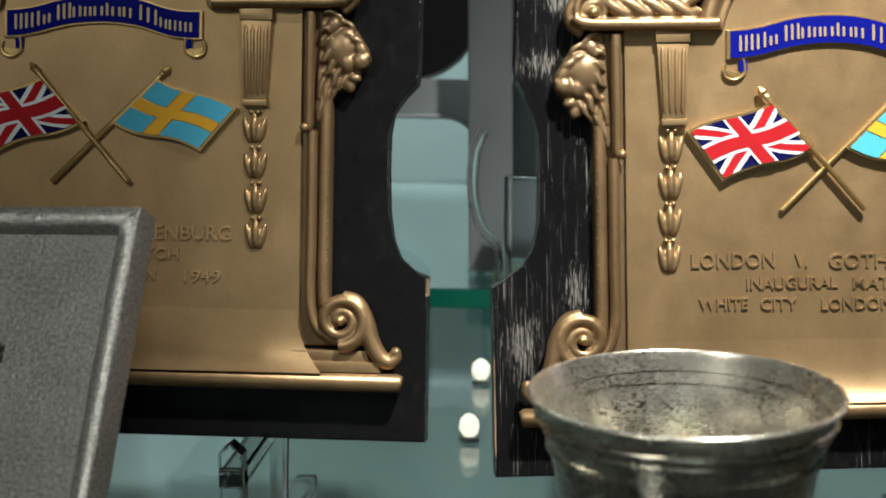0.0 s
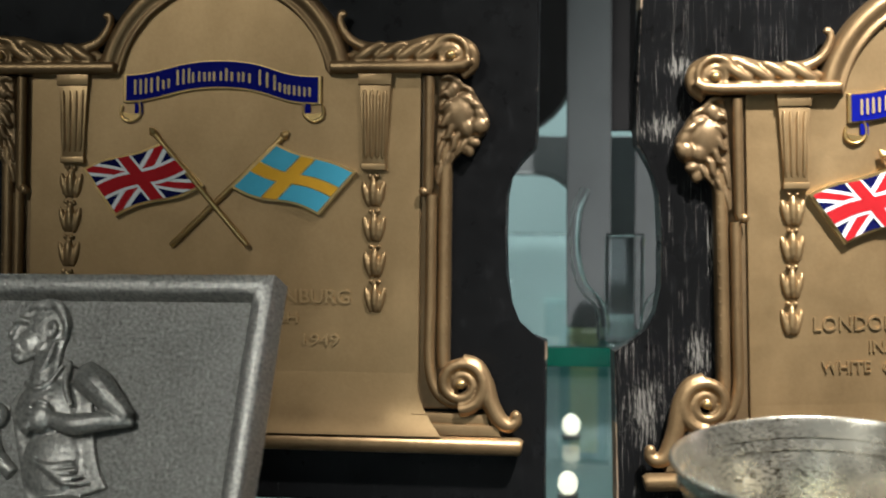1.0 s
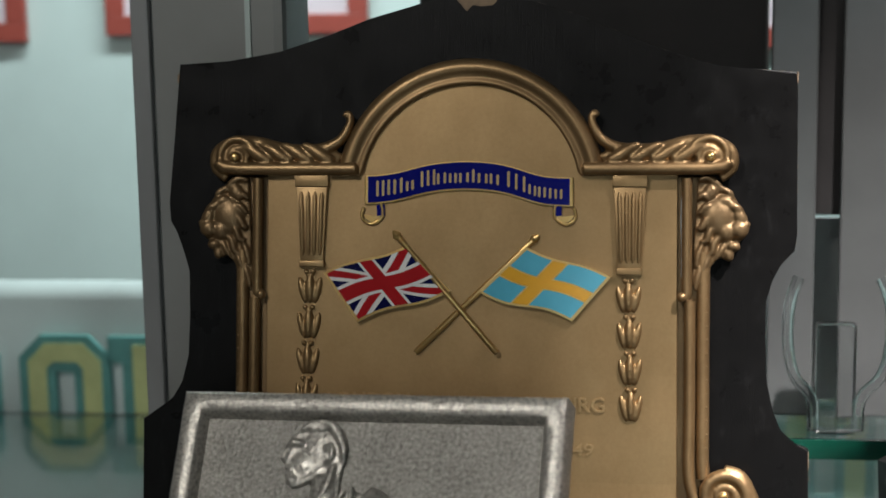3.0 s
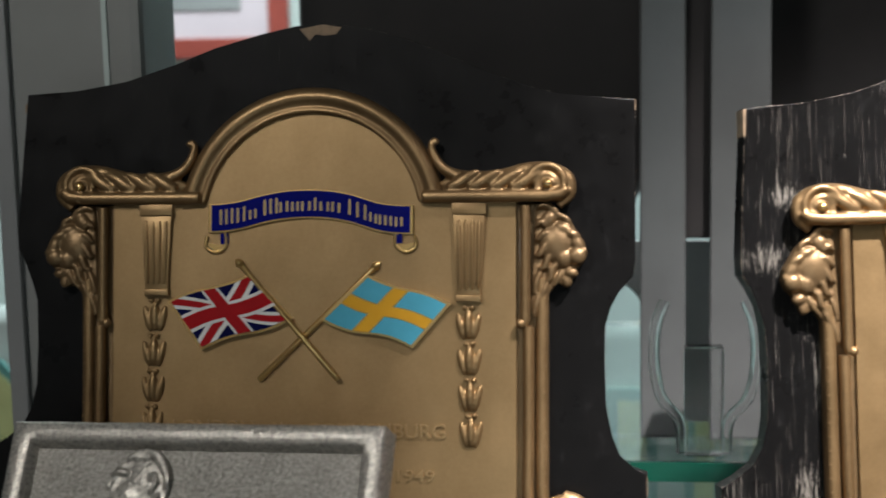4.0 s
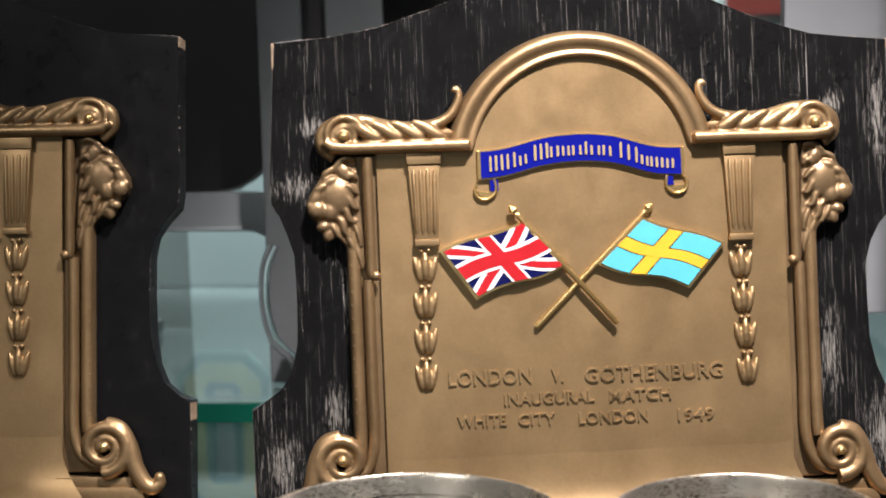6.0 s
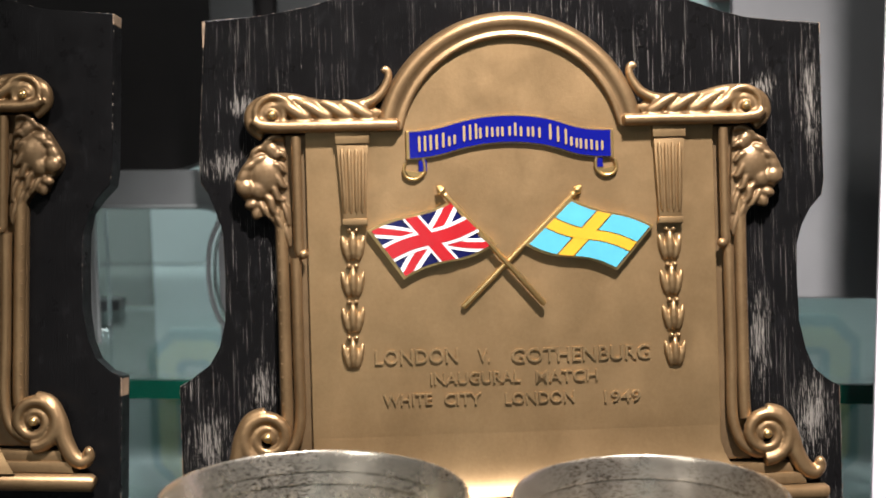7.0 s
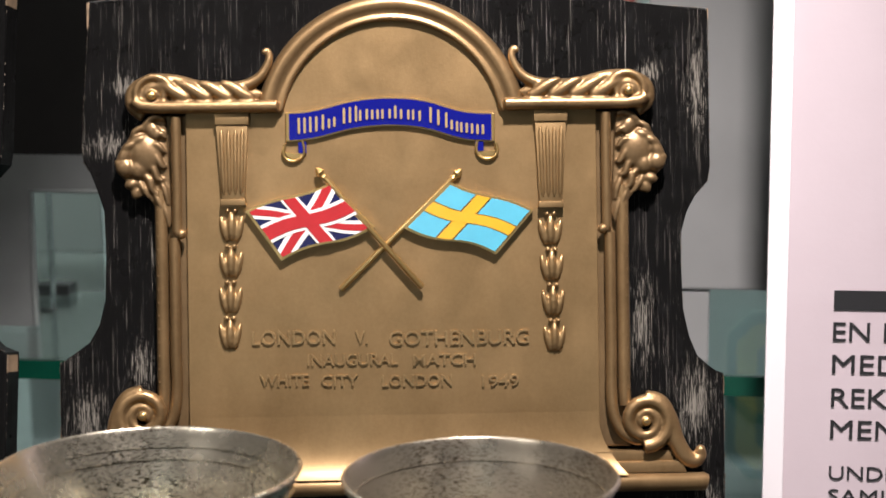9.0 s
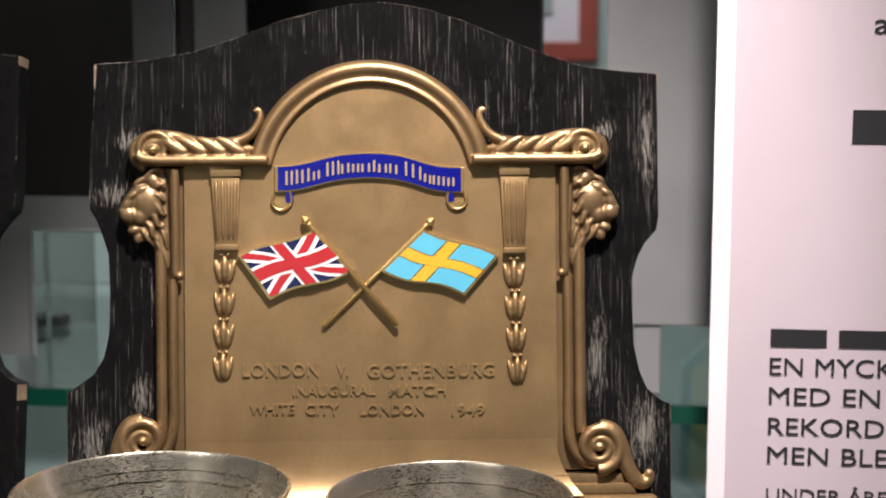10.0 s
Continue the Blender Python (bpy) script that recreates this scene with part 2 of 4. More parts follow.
def tube(bm, path, radii, segs=12, flat=1.0):
    """A round rod swept along path (x, y, z); flat squeezes it in depth."""
    pts = [Vector(p) for p in path]
    rings = []
    for i, p in enumerate(pts):
        d = (pts[min(i + 1, len(pts) - 1)] - pts[max(i - 1, 0)]).normalized()
        side = d.cross(Vector((0, 1, 0)))
        side = side.normalized() if side.length > 1e-6 else Vector((1, 0, 0))
        deep = side.cross(d).normalized()
        r = radii[i] if isinstance(radii, (list, tuple)) else radii
        rings.append([bm.verts.new(p + r * (math.cos(a) * side + flat * math.sin(a) * deep))
                      for a in (2 * math.pi * k / segs for k in range(segs))])
    for a, b in zip(rings, rings[1:]):
        for k in range(segs):
            bm.faces.new((a[k], a[(k + 1) % segs], b[(k + 1) % segs], b[k]))
    bm.faces.new(rings[0])
    bm.faces.new(list(reversed(rings[-1])))
    return bm


def blob(bm, centre, size, turn=0.0, sub=2):
    """An ellipsoid lump, turned by degrees in the plane of the relief."""
    m = Matrix.Translation(centre) @ Matrix.Rotation(radians(turn), 4, "Y") @ Matrix.Diagonal((*size, 1))
    bmesh.ops.create_icosphere(bm, subdivisions=sub, radius=1.0, matrix=m)
    return bm


def lathe(bm, profile, segs=72):
    """A turned shape from (radius, z) pairs, open at both ends of the profile."""
    rings = [[bm.verts.new((r * math.cos(2 * math.pi * k / segs), r * math.sin(2 * math.pi * k / segs), z))
              for k in range(segs)] for r, z in profile]
    for a, b in zip(rings, rings[1:]):
        for k in range(segs):
            bm.faces.new((a[k], a[(k + 1) % segs], b[(k + 1) % segs], b[k]))
    return bm


def fused(ob, voxel, smooth=6):
    """Melts the lumps of a casting into one skin."""
    r = ob.modifiers.new("melt", "REMESH")
    r.mode, r.voxel_size, r.use_smooth_shade = "VOXEL", voxel, True
    s = ob.modifiers.new("soften", "SMOOTH")
    s.factor, s.iterations = 0.5, smooth
    return ob


def curve_pts(pts, steps=8):
    """A smooth line through the points (Catmull-Rom)."""
    out = []
    p = [Vector(q) for q in pts]
    p = [2 * p[0] - p[1]] + p + [2 * p[-1] - p[-2]]
    for i in range(1, len(p) - 2):
        for k in range(steps):
            t = k / steps
            a, b, c, d = p[i - 1:i + 3]
            out.append(0.5 * (2 * b + (c - a) * t + (2 * a - 5 * b + 4 * c - d) * t * t + (3 * b - a - 3 * c + d) * t ** 3))
    out.append(p[-2])
    return out


def letters(name, text, x0, x1, z, height, depth, material, parent, y=0.0, bold=0.0):
    """A word from x0 to x1 on the base line z, standing proud of the surface at y."""
    cu = bpy.data.curves.new(name, "FONT")
    cu.body, cu.size, cu.extrude, cu.resolution_u, cu.offset = text, 1.0, 0.05, 3, bold
    for k in range(len(text)):
        cu.materials.append(material)
    for k in range(len(text)):
        cu.body_format[k].material_index = k
    ob = bpy.data.objects.new(name, cu)
    scene.collection.objects.link(ob)
    bpy.context.view_layer.update()
    mesh = bpy.data.meshes.new_from_object(ob.evaluated_get(bpy.context.evaluated_depsgraph_get()))
    bpy.data.objects.remove(ob)
    co = np.array([v.co[:] for v in mesh.vertices])
    cap = 0.72 if any(ch.isupper() or ch.isdigit() for ch in text) else 0.53
    sx = (x1 - x0) / (co[:, 0].max() - co[:, 0].min())
    out = np.stack([x0 + (co[:, 0] - co[:, 0].min()) * sx, y - depth * (co[:, 2] + 0.05) / 0.1, z + co[:, 1] * height / cap], 1)
    by_letter = {}
    for p in mesh.polygons:
        by_letter.setdefault(p.material_index, []).append(list(p.vertices))
    for k in sorted(by_letter):
        used = sorted({v for f in by_letter[k] for v in f})
        at = {v: n for n, v in enumerate(used)}
        one = bpy.data.meshes.new(name)
        one.from_pydata([tuple(out[v]) for v in used], [], [[at[v] for v in f] for f in by_letter[k]])
        one.materials.append(material)
        ob = new(name, one)
        ob.parent = parent


MM = 0.001


def mm(pts):
    return [(x * MM, z * MM) for x, z in pts]


# ---- the room and the showcase ----
def structure(name, bm, material, label):
    return tagged(link(name, bm, material), label, name.split("_")[0], kind="structure")


structure("floor", box(bmesh.new(), (-2.6, -2.6, -1.16), (2.6, 1.2, -1.10)), FLOORING, "dark floor of the exhibition room")
structure("ceiling", box(bmesh.new(), (-2.6, -2.6, 1.50), (2.6, 1.2, 1.56)), PLASTER, "plain grey ceiling of the exhibition room")
structure("wall_south", box(bmesh.new(), (-2.6, -2.7, -1.1), (2.6, -2.6, 1.5)), PLASTER, "plain plaster wall opposite the showcase")
structure("wall_west", box(bmesh.new(), (-2.7, -2.6, -1.1), (-2.6, 1.2, 1.5)), PLASTER, "plain plaster side wall")
structure("wall_east", box(bmesh.new(), (2.6, -2.6, -1.1), (2.7, 1.2, 1.5)), PLASTER, "plain plaster side wall")
structure("wall_north", box(bmesh.new(), (-2.6, 0.66, -1.1), (2.6, 0.72, 1.5)), PALE_WALL, "pale grey-green wall behind the showcase")

# ---- showcase carcass ----
def showcase():
    t = thing("showcase", "grey metal showcase carrying the glass shelves", "showcase")
    part("plinth", box(bmesh.new(), (-0.60, -0.28, -1.0995), (0.80, 0.47, -0.42), 0.004), GREY_PANEL, t, "dark grey closed plinth")
    for x in (-0.595, 0.765):
        for y in (-0.275, 0.435):
            part("corner_post", box(bmesh.new(), (x, y, -0.4198), (x + 0.030, y + 0.030, 0.62), 0.002), GREY_POST, t, "slim grey metal corner post")
        part("shelf_rail", box(bmesh.new(), (x + 0.004, -0.2448, -0.022), (x + 0.026, 0.4348, -0.0085), 0.001), GREY_POST, t)
        part("shelf_rail", box(bmesh.new(), (x + 0.004, 0.145, 0.050), (x + 0.026, 0.4348, 0.0640), 0.001), GREY_POST, t)
    return t


showcase()


# ---- glass shelves ----
def glass_shelf(lo, hi, label):
    t = thing("glass_shelf", label, "shelf")
    part("pane", box(bmesh.new(), lo, hi, 0.0008), GLASS, t)
    part("edge", box(bmesh.new(), (lo[0], lo[1] - 0.0015, lo[2]), (hi[0], lo[1] - 0.0003, hi[2])), GLASS_EDGE, t, "dark green polished glass edge")
    return t


glass_shelf((-0.585, -0.24, -0.008), (0.785, 0.43, 0.0), "clear glass shelf that carries plaques and cups")
glass_shelf((-0.06, 0.150, 0.0645), (0.785, 0.43, 0.0725), "raised glass shelf with dark green edge")


# ---- the two plaques ----
def board_outline():
    """The sawn board, foot to crest; the notch sits a little higher on one side."""
    right = [(110, 52), (110, 107.8), (105, 109.5), (100.5, 113.5), (97.8, 120), (96.4, 130), (96, 144), (96.2, 156), (97.5, 163), (101, 168), (105.5, 172.8), (106.2, 178), (106.4, 231.5),
             (90, 232.6), (80, 233.8), (72, 236), (60, 240.2), (46, 246), (34, 251.2), (20, 255.6), (8, 257.8)]
    left = [(-113, 52), (-113.2, 114.5), (-108, 117), (-102.5, 121), (-99, 127), (-97.6, 136), (-97.2, 150), (-97.6, 165), (-99, 172), (-102, 178), (-104.5, 182), (-104.8, 188), (-101.8, 235.6),
            (-84, 236.6), (-67, 239.5), (-50, 245), (-36, 250.5), (-20, 255), (-8, 257.6), (0, 258.2)]
    return mm(right + left[::-1])


def arc(cx, cz, radius, z0, n=30):
    """A round arch about (cx, cz) that springs from the height z0."""
    a0 = math.asin((z0 - cz) / radius)
    return [(cx + radius * math.cos(a), cz + radius * math.sin(a)) for a in (a0 + (math.pi - 2 * a0) * k / n for k in range(n + 1))]


CX = -1.2  # middle of the casting on its board, mm


def side(s, pts):
    """Mirror points (x, z) measured from the casting's middle to one side."""
    return [(CX + s * x, z) for x, z in pts]


def lift(pts, y):
    return [(x * MM, y * MM, z * MM) for x, z in pts]


def clip(poly, a, b, c):
    """The part of a polygon with a*x + b*y <= c."""
    out = []
    for p, q in zip(poly, poly[1:] + poly[:1]):
        dp, dq = a * p[0] + b * p[1] - c, a * q[0] + b * q[1] - c
        if dp <= 0:
            out.append(p)
        if (dp < 0 < dq) or (dq < 0 < dp):
            k = dp / (dp - dq)
            out.append((p[0] + k * (q[0] - p[0]), p[1] + k * (q[1] - p[1])))
    return out


def flag_shape(corners, poly, y0, y1, amp):
    """Lays a polygon of the flag's own square (0 hoist to 1 fly, 0 top to 1 foot) on the waving cloth."""
    dense = []
    for p, q in zip(poly, poly[1:] + poly[:1]):
        n = max(1, int(max(abs(p[0] - q[0]), abs(p[1] - q[1])) / 0.06))
        dense += [(p[0] + (q[0] - p[0]) * k / n, p[1] + (q[1] - p[1]) * k / n) for k in range(n)]
    a, b, c, d = [Vector(v) for v in corners]  # hoist top, hoist foot, fly top, fly foot
    out = []
    for s, t in dense:
        p = a * (1 - s) * (1 - t) + b * (1 - s) * t + c * s * (1 - t) + d * s * t
        w = amp * math.sin(2 * math.pi * s) * (0.6 + 0.4 * t)
        out.append((p.x * MM, (p.y + w) * MM))
    bm = bmesh.new()
    prism(bm, out, y0, y1)
    bmesh.ops.triangulate(bm, faces=[f for f in bm.faces if len(f.verts) > 4])
    return bm


def band(p, q, w):
    """A straight band of half width w through p and q, cut to the unit square."""
    dx, dy = (q[0] - p[0]) * 1.6, q[1] - p[1]
    n = math.hypot(dx, dy)
    nx, ny = -dy / n * 1.6, dx / n
    c = nx * p[0] + ny * p[1]
    sq = [(0.03, 0.04), (0.97, 0.04), (0.97, 0.96), (0.03, 0.96)]
    return clip(clip(sq, nx, ny, c + w), -nx, -ny, -c + w)


def union_flag(parent):
    f = part("british_flag", flag_shape(UK, [(0, 0), (1, 0), (1, 1), (0, 1)], -0.00240, -0.0004, -1.0), GILT, parent, "waving enamelled British flag with gilt edge")
    part("blue_field", flag_shape(UK, [(0.03, 0.04), (0.97, 0.04), (0.97, 0.96), (0.03, 0.96)], -0.00280, -0.0016, -1.0), NAVY, f, "navy blue enamel field")
    for p, q in (((0, 0), (1, 1)), ((1, 0), (0, 1))):
        part("white_saltire", flag_shape(UK, band(p, q, 0.128), -0.00298, -0.0016, -1.0), WHITE, f)
    for p, q in (((0, 0), (1, 1)), ((1, 0), (0, 1))):
        part("red_saltire", flag_shape(UK, band(p, q, 0.062), -0.00310, -0.0016, -1.0), RED, f)
    part("white_cross", flag_shape(UK, [(0.398, 0.04), (0.602, 0.04), (0.602, 0.96), (0.398, 0.96)], -0.00322, -0.0016, -1.0), WHITE, f)
    part("white_cross", flag_shape(UK, [(0.03, 0.33), (0.97, 0.33), (0.97, 0.67), (0.03, 0.67)], -0.00326, -0.0016, -1.0), WHITE, f)
    part("red_cross", flag_shape(UK, [(0.428, 0.04), (0.572, 0.04), (0.572, 0.96), (0.428, 0.96)], -0.00338, -0.0016, -1.0), RED, f)
    part("red_cross", flag_shape(UK, [(0.03, 0.385), (0.97, 0.385), (0.97, 0.615), (0.03, 0.615)], -0.00342, -0.0016, -1.0), RED, f)


def swedish_flag(parent):
    f = part("swedish_flag", flag_shape(SE, [(0, 0), (1, 0), (1, 1), (0, 1)], -0.00240, -0.0004, -1.1), GILT, parent, "waving enamelled Swedish flag with gilt edge")
    for s0, s1 in ((0.03, 0.325), (0.525, 0.97)):
        for t0, t1 in ((0.04, 0.385), (0.615, 0.96)):
            part("blue_field", flag_shape(SE, [(s0, t0), (s1, t0), (s1, t1), (s0, t1)], -0.00290, -0.0016, -1.1), SKY, f, "sky blue enamel field")
    part("yellow_cross", flag_shape(SE, [(0.345, 0.04), (0.505, 0.04), (0.505, 0.96), (0.345, 0.96)], -0.00300, -0.0016, -1.1), YELLOW, f)
    part("yellow_cross", flag_shape(SE, [(0.03, 0.405), (0.97, 0.405), (0.97, 0.595), (0.03, 0.595)], -0.00308, -0.0016, -1.1), YELLOW, f)


UK = [(-22.0, 173.6), (-7.2, 158.8), (-50.0, 164.5), (-38.3, 148.0)]
SE = [(17.9, 173.4), (2.1, 158.4), (45.6, 163.6), (33.0, 149.0)]


def flagpole(parent, top, foot, y):
    bm = bmesh.new()
    a, b = Vector(top), Vector(foot)
    d = (b - a).normalized()
    tube(bm, lift([a + 3 * d, b - 0.6 * d, b], y), [0.00085, 0.00105, 0.0008], 10, 0.9)
    tip = [a, a + 1.0 * d, a + 2.2 * d, a + 3.4 * d, a + 4.2 * d]
    tube(bm, lift(tip, y), [0.0002, 0.0010, 0.0016, 0.0008, 0.0012], 10, 0.8)
    part("flagpole", bm, GILT, parent, "slim gilt flagpole with spear tip", 40)


def banner_line(u):
    return float(np.interp(u, [-36.2, -31, -26, -21, -16.4, -9, -1, 6, 12, 17, 21.5, 27, 33.2], [192.3, 192.5, 193.2, 194.5, 195.8, 196.9, 197.2, 196.7, 195.6, 193.9, 192.4, 191.7, 191.6]))


def banner(parent):
    us = [-36.4 + 69.6 * k / 60 for k in range(61)]
    line = [sum(banner_line(u + d) for d in (-3, -1.5, 0, 1.5, 3)) / 5 for u in us]
    def strip(grow, a, b):
        return mm([(u, z - 4.5 - grow) for u, z in zip(us[a:b], line[a:b])] + [(u, z + 4.5 + grow) for u, z in reversed(list(zip(us[a:b], line[a:b])))])
    rim = part("ribbon_banner", prism(bmesh.new(), strip(0.25, 0, 61), -0.0013, 0.0004, 0.0003), GILT, parent, "blue enamelled ribbon banner with gilt rim")
    part("blue_ground", prism(bmesh.new(), strip(-0.15, 1, 60), -0.0016, -0.0008), ROYAL, rim, "royal blue enamel")
    for e, u in ((-1, -33.4), (1, 30.0)):
        bm = bmesh.new()
        c = [(u - e * 2.4, 188.0), (u - e * 3.0, 185.4), (u - e * 2.6, 182.8), (u, 181.0), (u + e * 2.8, 181.6), (u + e * 4.0, 183.6), (u + e * 3.4, 186.4)]
        tube(bm, curve_pts(lift(c, -0.8), 5), 0.00055, 8)
        prism(bm, mm([(u - 2.6, 182.6), (u, 181.2), (u + 2.6, 182.2), (u + e * 3.6 if e > 0 else u + 2.4, 184.0), (u, 183.4), (u - 2.4 if e > 0 else u - 3.6, 184.2)]), -0.0008, 0.0003)
        part("ribbon_curl", bm, GILT, rim, "rolled gilt ribbon end", 50)
        part("curl_enamel", prism(bmesh.new(), mm([(u - e * 2.2 - 1.0, 183.6), (u - e * 2.2 + 1.6, 183.8), (u - e * 2.2 + 1.5, 187.4), (u - e * 2.2 - 1.2, 187.2)]), -0.0011, 0.0), ROYAL, rim)
    # plain upright bars in the size, rhythm and colour of the old lettering
    for u, w, h, n in ((-32.4, 4.6, 5.4, 3), (-26.6, 3.0, 5.2, 2), (-22.4, 2.6, 3.4, 2), (-17.4, 4.8, 5.4, 3), (-12.0, 3.0, 3.8, 2), (-8.0, 2.6, 3.4, 2), (-4.6, 3.2, 3.4, 2), (-0.4, 1.0, 4.6, 1),
                       (1.6, 3.2, 3.4, 2), (5.6, 3.0, 3.6, 2), (11.4, 6.0, 5.4, 3), (18.4, 2.6, 3.4, 2), (21.6, 4.4, 3.6, 3), (27.0, 2.6, 3.4, 2)):
        mid, r = u + w / 2, 0.40
        bm = bmesh.new()
        for k in range(n):
            x = mid if n == 1 else u + r + (w - 2 * r) * k / (n - 1)
            z0 = banner_line(x) - 2.5
            prism(bm, mm([(x - r, z0 + 0.35), (x, z0), (x + r, z0 + 0.35), (x + r, z0 + h - 0.35), (x, z0 + h), (x - r, z0 + h - 0.35)]), -0.00195, -0.0012)
        part("lettering_bar", bm, PALE_GILT, rim)


def lion_head(parent, s):
    """A lion's head in side view: brow, muzzle, jaw and a mane of curling locks."""
    bm = bmesh.new()
    outline = [(75.0, 196.0), (78.8, 196.2), (82.4, 194.0), (86.6, 190.6), (88.4, 187.6), (91.0, 183.6), (91.6, 180.0), (90.4, 177.0), (88.0, 174.8),
               (86.2, 170.6), (84.4, 169.2), (82.0, 170.6), (79.4, 167.4), (77.6, 162.6), (74.6, 159.0), (73.0, 162.0)]
    prism(bm, mm([(CX + s * x, z) for x, z in outline][::-s]), -0.0006, 0.0042)
    def lump(x, z, y, a, b, c, turn=0):
        blob(bm, ((CX + s * x) * MM, 0.7 * y * MM, z * MM), (1.18 * a * MM, 0.9 * b * MM, 1.18 * c * MM), s * turn, 3)
    def lock(path, y, r):
        n = len(curve_pts(lift(path, y), 4))
        tube(bm, curve_pts(lift(side(s, path), 0.9 * y), 4), [0.82 * r * MM * (0.45 + 0.75 * math.sin(math.pi * min(0.95, 0.1 + k / n))) for k in range(n)], 8)
    lump(81.6, 183.6, -0.6, 4.6, 3.0, 5.4)            # skull
    lump(87.0, 186.6, -1.6, 2.6, 2.0, 1.4, 30)        # brow
    lump(84.0, 188.6, -1.4, 2.6, 1.8, 1.5, 20)
    lump(88.6, 183.4, -1.2, 1.9, 2.2, 3.2, -28)       # bridge of the nose
    lump(88.4, 179.4, -1.8, 2.7, 2.4, 2.6)            # muzzle
    lump(90.6, 181.0, -1.8, 1.2, 1.4, 1.2)            # nose
    lump(84.2, 178.8, -1.0, 2.6, 2.6, 3.0)            # cheek
    lump(86.6, 173.9, -0.9, 2.0, 1.9, 1.5, 10)        # lower jaw
    lump(85.2, 171.2, -0.5, 1.4, 1.5, 2.0)            # beard
    lump(86.4, 184.4, -1.9, 0.8, 0.7, 0.6)            # eye
    lump(79.2, 191.6, -1.4, 1.9, 1.5, 2.3, 20)        # ear
    for path, y, r in (([(75.2, 195.4), (78.0, 196.2), (81.4, 194.2), (82.6, 191.6)], -1.0, 1.3), ([(82.0, 193.4), (85.2, 191.4), (86.2, 189.6)], -0.9, 1.2),
                       ([(78.6, 189.0), (76.6, 190.6), (74.8, 189.0)], -1.6, 1.2), ([(80.0, 187.0), (77.6, 186.8), (75.2, 184.2)], -1.7, 1.2),
                       ([(80.4, 184.0), (78.2, 183.0), (76.2, 179.8), (74.8, 179.6)], -1.7, 1.3), ([(81.4, 181.0), (79.2, 179.2), (77.8, 175.8), (75.8, 175.2)], -1.5, 1.3),
                       ([(82.6, 177.4), (80.4, 175.2), (79.6, 172.0), (77.4, 170.6)], -1.2, 1.3), ([(83.8, 175.0), (82.6, 172.4), (80.8, 169.4)], -0.9, 1.1),
                       ([(76.6, 174.6), (75.2, 171.0), (74.4, 167.0)], -1.0, 1.2), ([(79.0, 171.6), (77.6, 168.0), (76.0, 163.6)], -0.8, 1.2), ([(76.2, 168.0), (75.0, 163.6), (74.0, 159.6)], -0.6, 1.1)):
        lock(path, y, r)
    ob = part("lion_head", bm, BRONZE_DARK, parent, "cast lion head in profile")
    fused(ob, 0.00036, 9)


def screw(parent, x, z, y):
    """A small slotted brass screw head that holds the casting to its board."""
    bm = bmesh.new()
    lathe(bm, [(0.0014, 0.0), (0.0014, 0.0005), (0.0011, 0.0009), (0.0006, 0.0011), (0.00005, 0.00115)], 20)
    bmesh.ops.transform(bm, matrix=Matrix.Translation((x * MM, y * MM, z * MM)) @ Matrix.Rotation(radians(90), 4, "X"), verts=bm.verts)
    head = part("screw", bm, GILT, parent, "small slotted brass screw", 50)
    part("slot", box(bmesh.new(), ((x - 1.0) * MM, (y - 1.2) * MM, (z - 0.16) * MM), ((x + 1.0) * MM, (y - 0.9) * MM, (z + 0.16) * MM)), BRONZE_DARK, head)


